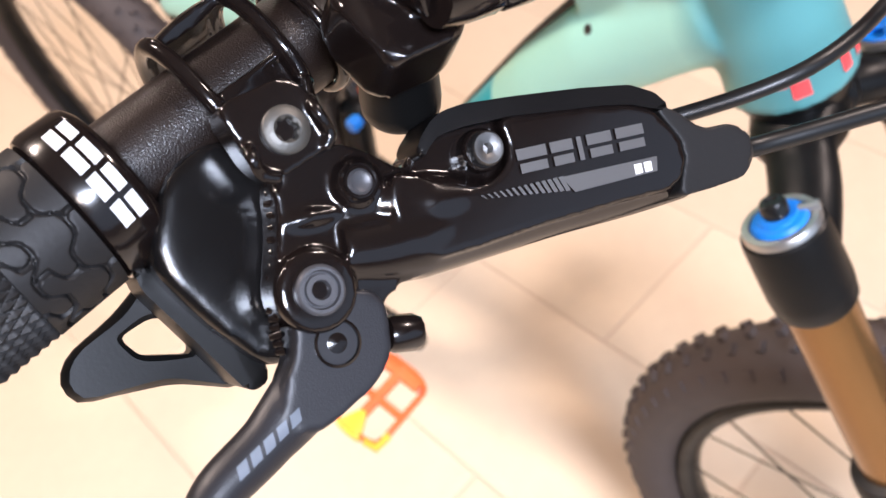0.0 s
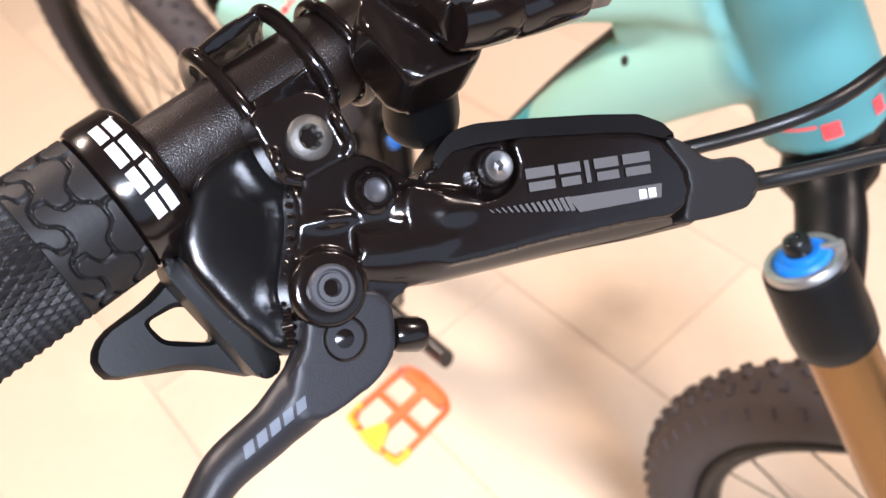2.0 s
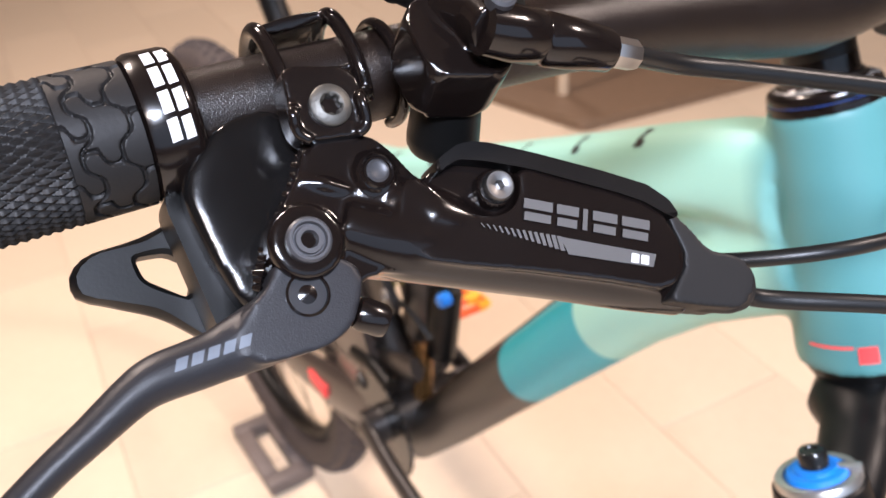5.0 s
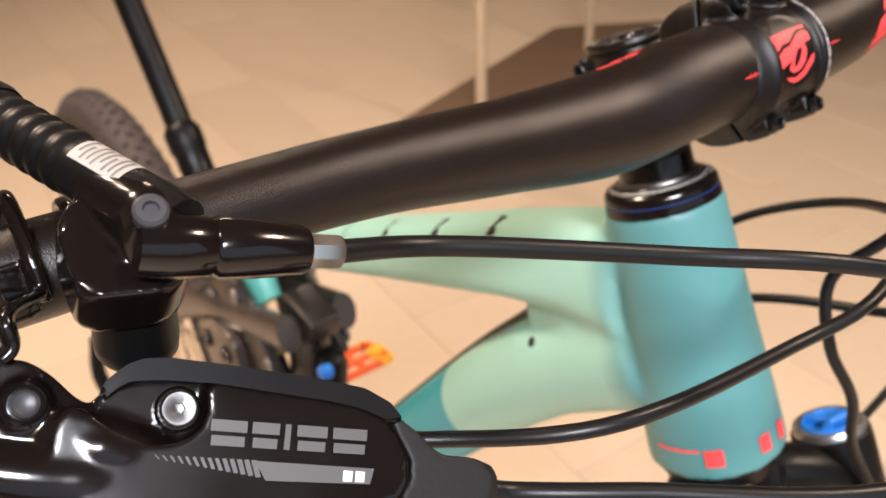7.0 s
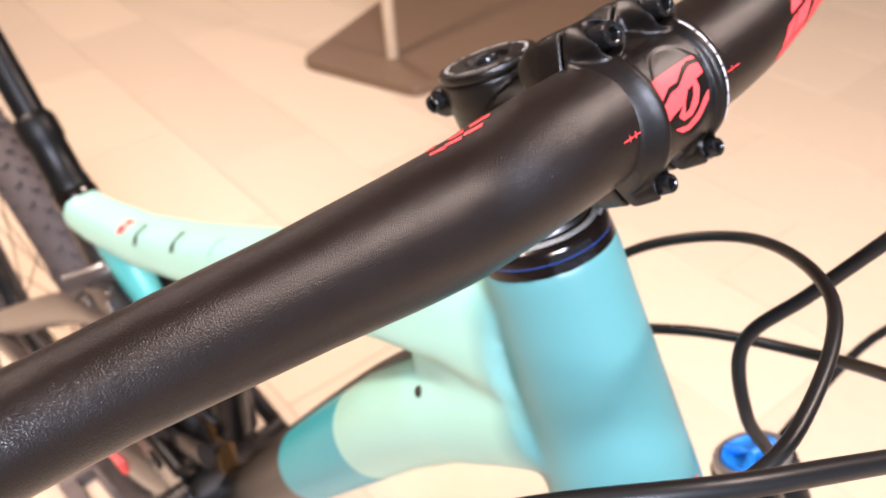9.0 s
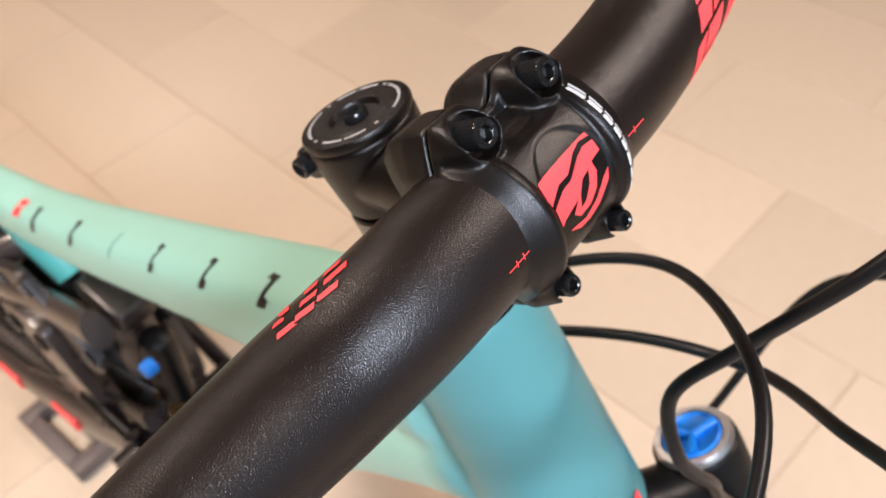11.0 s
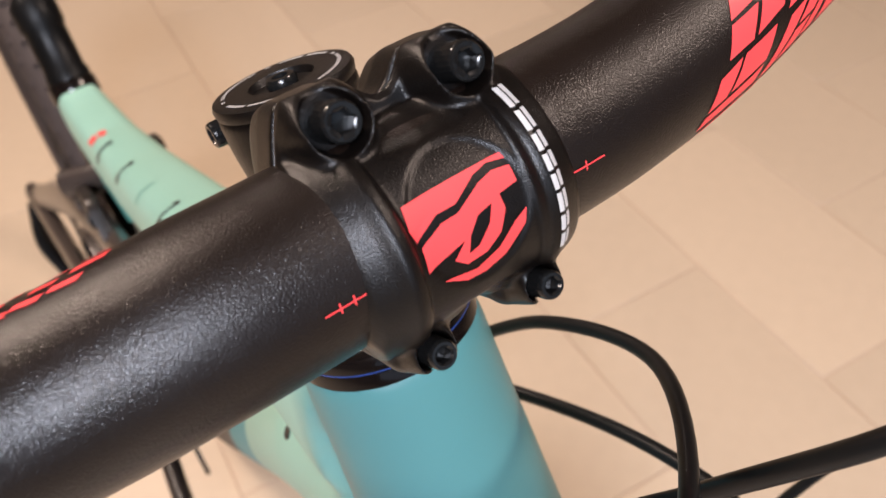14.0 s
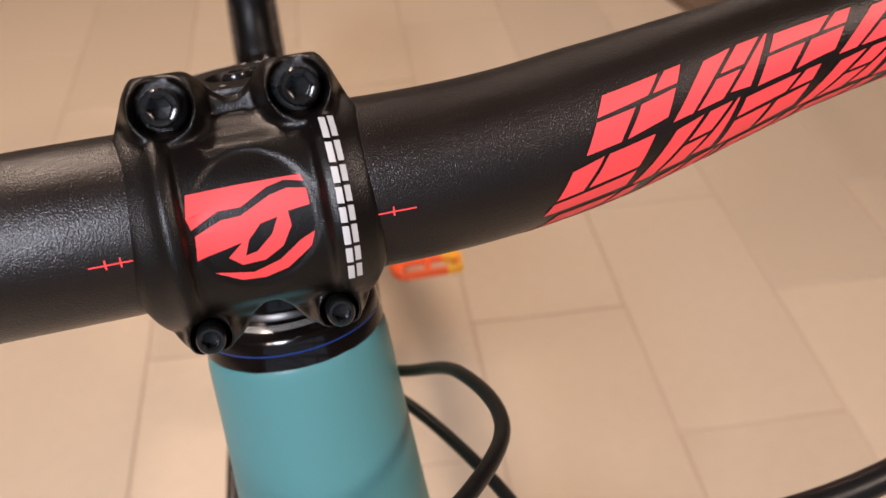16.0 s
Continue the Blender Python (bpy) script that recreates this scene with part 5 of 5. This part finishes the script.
cable("seat_post_hose", [b1 + d * 0.007, (-0.205, -0.0288, 1.1018), (-0.184, -0.0368, 1.0964), (-0.142, -0.0576, 1.0858), (-0.099, -0.086, 1.077), (-0.013, -0.1126, 1.0378), (0.034, -0.075, 0.993), (0.064, -0.037, 0.959), (0.064, 0.017, 0.940), (0.045, 0.085, 0.915), (0.024, 0.110, 0.905)], 0.0025, "black hydraulic hose from the seat post remote")
cable("rear_brake_hose", [lt(114, -6.7, -5.5), lt(124, -8, -5), (-0.178, -0.076, 1.043), (-0.118, -0.115, 1.033), (-0.030, -0.130, 1.020), (0.060, -0.140, 0.990), (0.150, -0.105, 0.950), (0.170, -0.040, 0.900), (0.120, -0.010, 0.82)], 0.0025, "black rear brake hose")
cable("shift_cable", [lt(20, 8, -26), (-0.240, -0.010, 1.055), (-0.204, -0.030, 1.044), (-0.167, -0.062, 1.049), (-0.091, -0.066, 1.036), (-0.052, -0.072, 1.040), (0.004, -0.056, 1.038), (0.051, -0.010, 1.012), (0.054, 0.038, 0.984), (0.044, 0.076, 0.945), (0.024, 0.100, 0.925)], 0.00225, "black shift cable housing")
cable("front_brake_hose", [(0.260, -0.030, 1.060), (0.180, -0.060, 1.075), (0.0945, -0.078, 1.074), (0.055, -0.077, 1.072), (0.040, -0.068, 1.058), (0.028, -0.043, 1.018), (0.015, -0.028, 0.995), (0.011, -0.036, 0.966), (0.026, -0.045, 0.934), (0.045, -0.045, 0.891), (0.07, -0.06, 0.84)], 0.0026, "black front brake hose")

# ---------------------------------------------------------------- floor
floor = thing("floor", "beige ceramic tile floor with thin grey joints", "floor", kind="structure")
part("grout", box((10.4, 10.4, 0.04), (0.5, 1.0, -0.0225)), GROUT, floor)
TILES = pose(0, 0, 0, 0, 0, -8.0)
near = part("tile", box((0.2965, 0.5965, 0.008), (0, 0, -0.004), 0.0012, 1), TILE, floor)
tile_mesh = near.data
first, far_bm = True, bmesh.new()
for c in range(-17, 19):
    for r in range(-9, 11):
        at = TILES @ pose(0.373 + 0.3 * c, 0.68 + (0.3 if c % 2 else 0.0) + 0.6 * r, 0)
        if not (-4.2 < at.translation.x < 5.2 and -3.8 < at.translation.y < 5.8):
            continue
        if -6 <= c <= 11 and -3 <= r <= 6:
            ob = near if first else new("tile", tile_mesh)
            first = False
            ob.parent = floor
            ob.matrix_world = at
        else:
            bmesh.ops.create_cube(far_bm, size=1, matrix=at @ Matrix.Translation((0, 0, -0.004)) @ Matrix.Diagonal((0.2965, 0.5965, 0.008, 1)))
tagged(part("far_tiles", far_bm, TILE, floor), kind="stuff")
for name, size, at in (("wall_north", (9, 0.1, 3), (0.5, 5.5, 1.5)), ("wall_south", (9, 0.1, 0.55), (0.5, -3.5, 0.275)), ("wall_south_top", (9, 0.1, 0.35), (0.5, -3.5, 2.825)), ("wall_south_left", (0.6, 0.1, 2.1), (-3.7, -3.5, 1.6)), ("wall_south_right", (3.0, 0.1, 2.1), (3.5, -3.5, 1.6)), ("wall_east", (0.1, 9, 3), (5.0, 1, 1.5)), ("wall_west", (0.1, 9, 3), (-4.0, 1, 1.5))):
    tagged(part(name, box(size, at), WALL), "plain beige shop wall", "wall", kind="structure")
tagged(part("ceiling", box((9.2, 9.2, 0.1), (0.5, 1, 3.06)), CEILING), "plain pale shop ceiling", "ceiling", kind="structure")

# ---------------------------------------------------------------- stands on the floor
wheel_stand = thing("wheel_stand", "dark grey square tube floor stand beside the rear wheel", "bike stand", pose(0.006, 1.0, 0, 0, 0, -3))
STANDGREY = paint("dark_grey_steel", (0.115, 0.090, 0.080), 0.5, vary=0.2)
for x, y, w, h in ((0, -0.0785, 0.085, 0.028), (0, 0.0785, 0.085, 0.028), (-0.0285, 0, 0.028, 0.129), (0.0285, 0, 0.028, 0.129)):
    part("bar", box((w, h, 0.028), (x, y, 0.014), 0.003), STANDGREY, wheel_stand)

display = thing("display_base", "dark brown display platform with beige uprights", "display stand")
part("platform", slab(rounded([(1.332, 2.092), (2.52, 2.47), (3.11, 2.06), (2.235, 1.48), (1.404, 1.640)], 0.03), 0.0, 0.035, 0.004), STAND, display)
for x, y in ((1.517, 1.857), (2.391, 2.161)):
    part("upright", tube([(x, y, 0.03), (x, y, 2.2)], 0.019, 16, up=(1, 0, 0)), POLE, display)

# unseen window frame, added round the cool fill lamp
added_window = thing("added_window", "unseen window with a dark frame, added round the cool fill lamp", "window", kind="structure")
for size, at in (((5.4, 0.06, 0.05), (-0.7, -3.5, 0.575)), ((5.4, 0.06, 0.05), (-0.7, -3.5, 2.625)), ((0.05, 0.06, 2.0), (-3.375, -3.5, 1.6)), ((0.05, 0.06, 2.0), (1.975, -3.5, 1.6))):
    part("window_frame", box(size, at, 0.004), FBLACK, added_window)
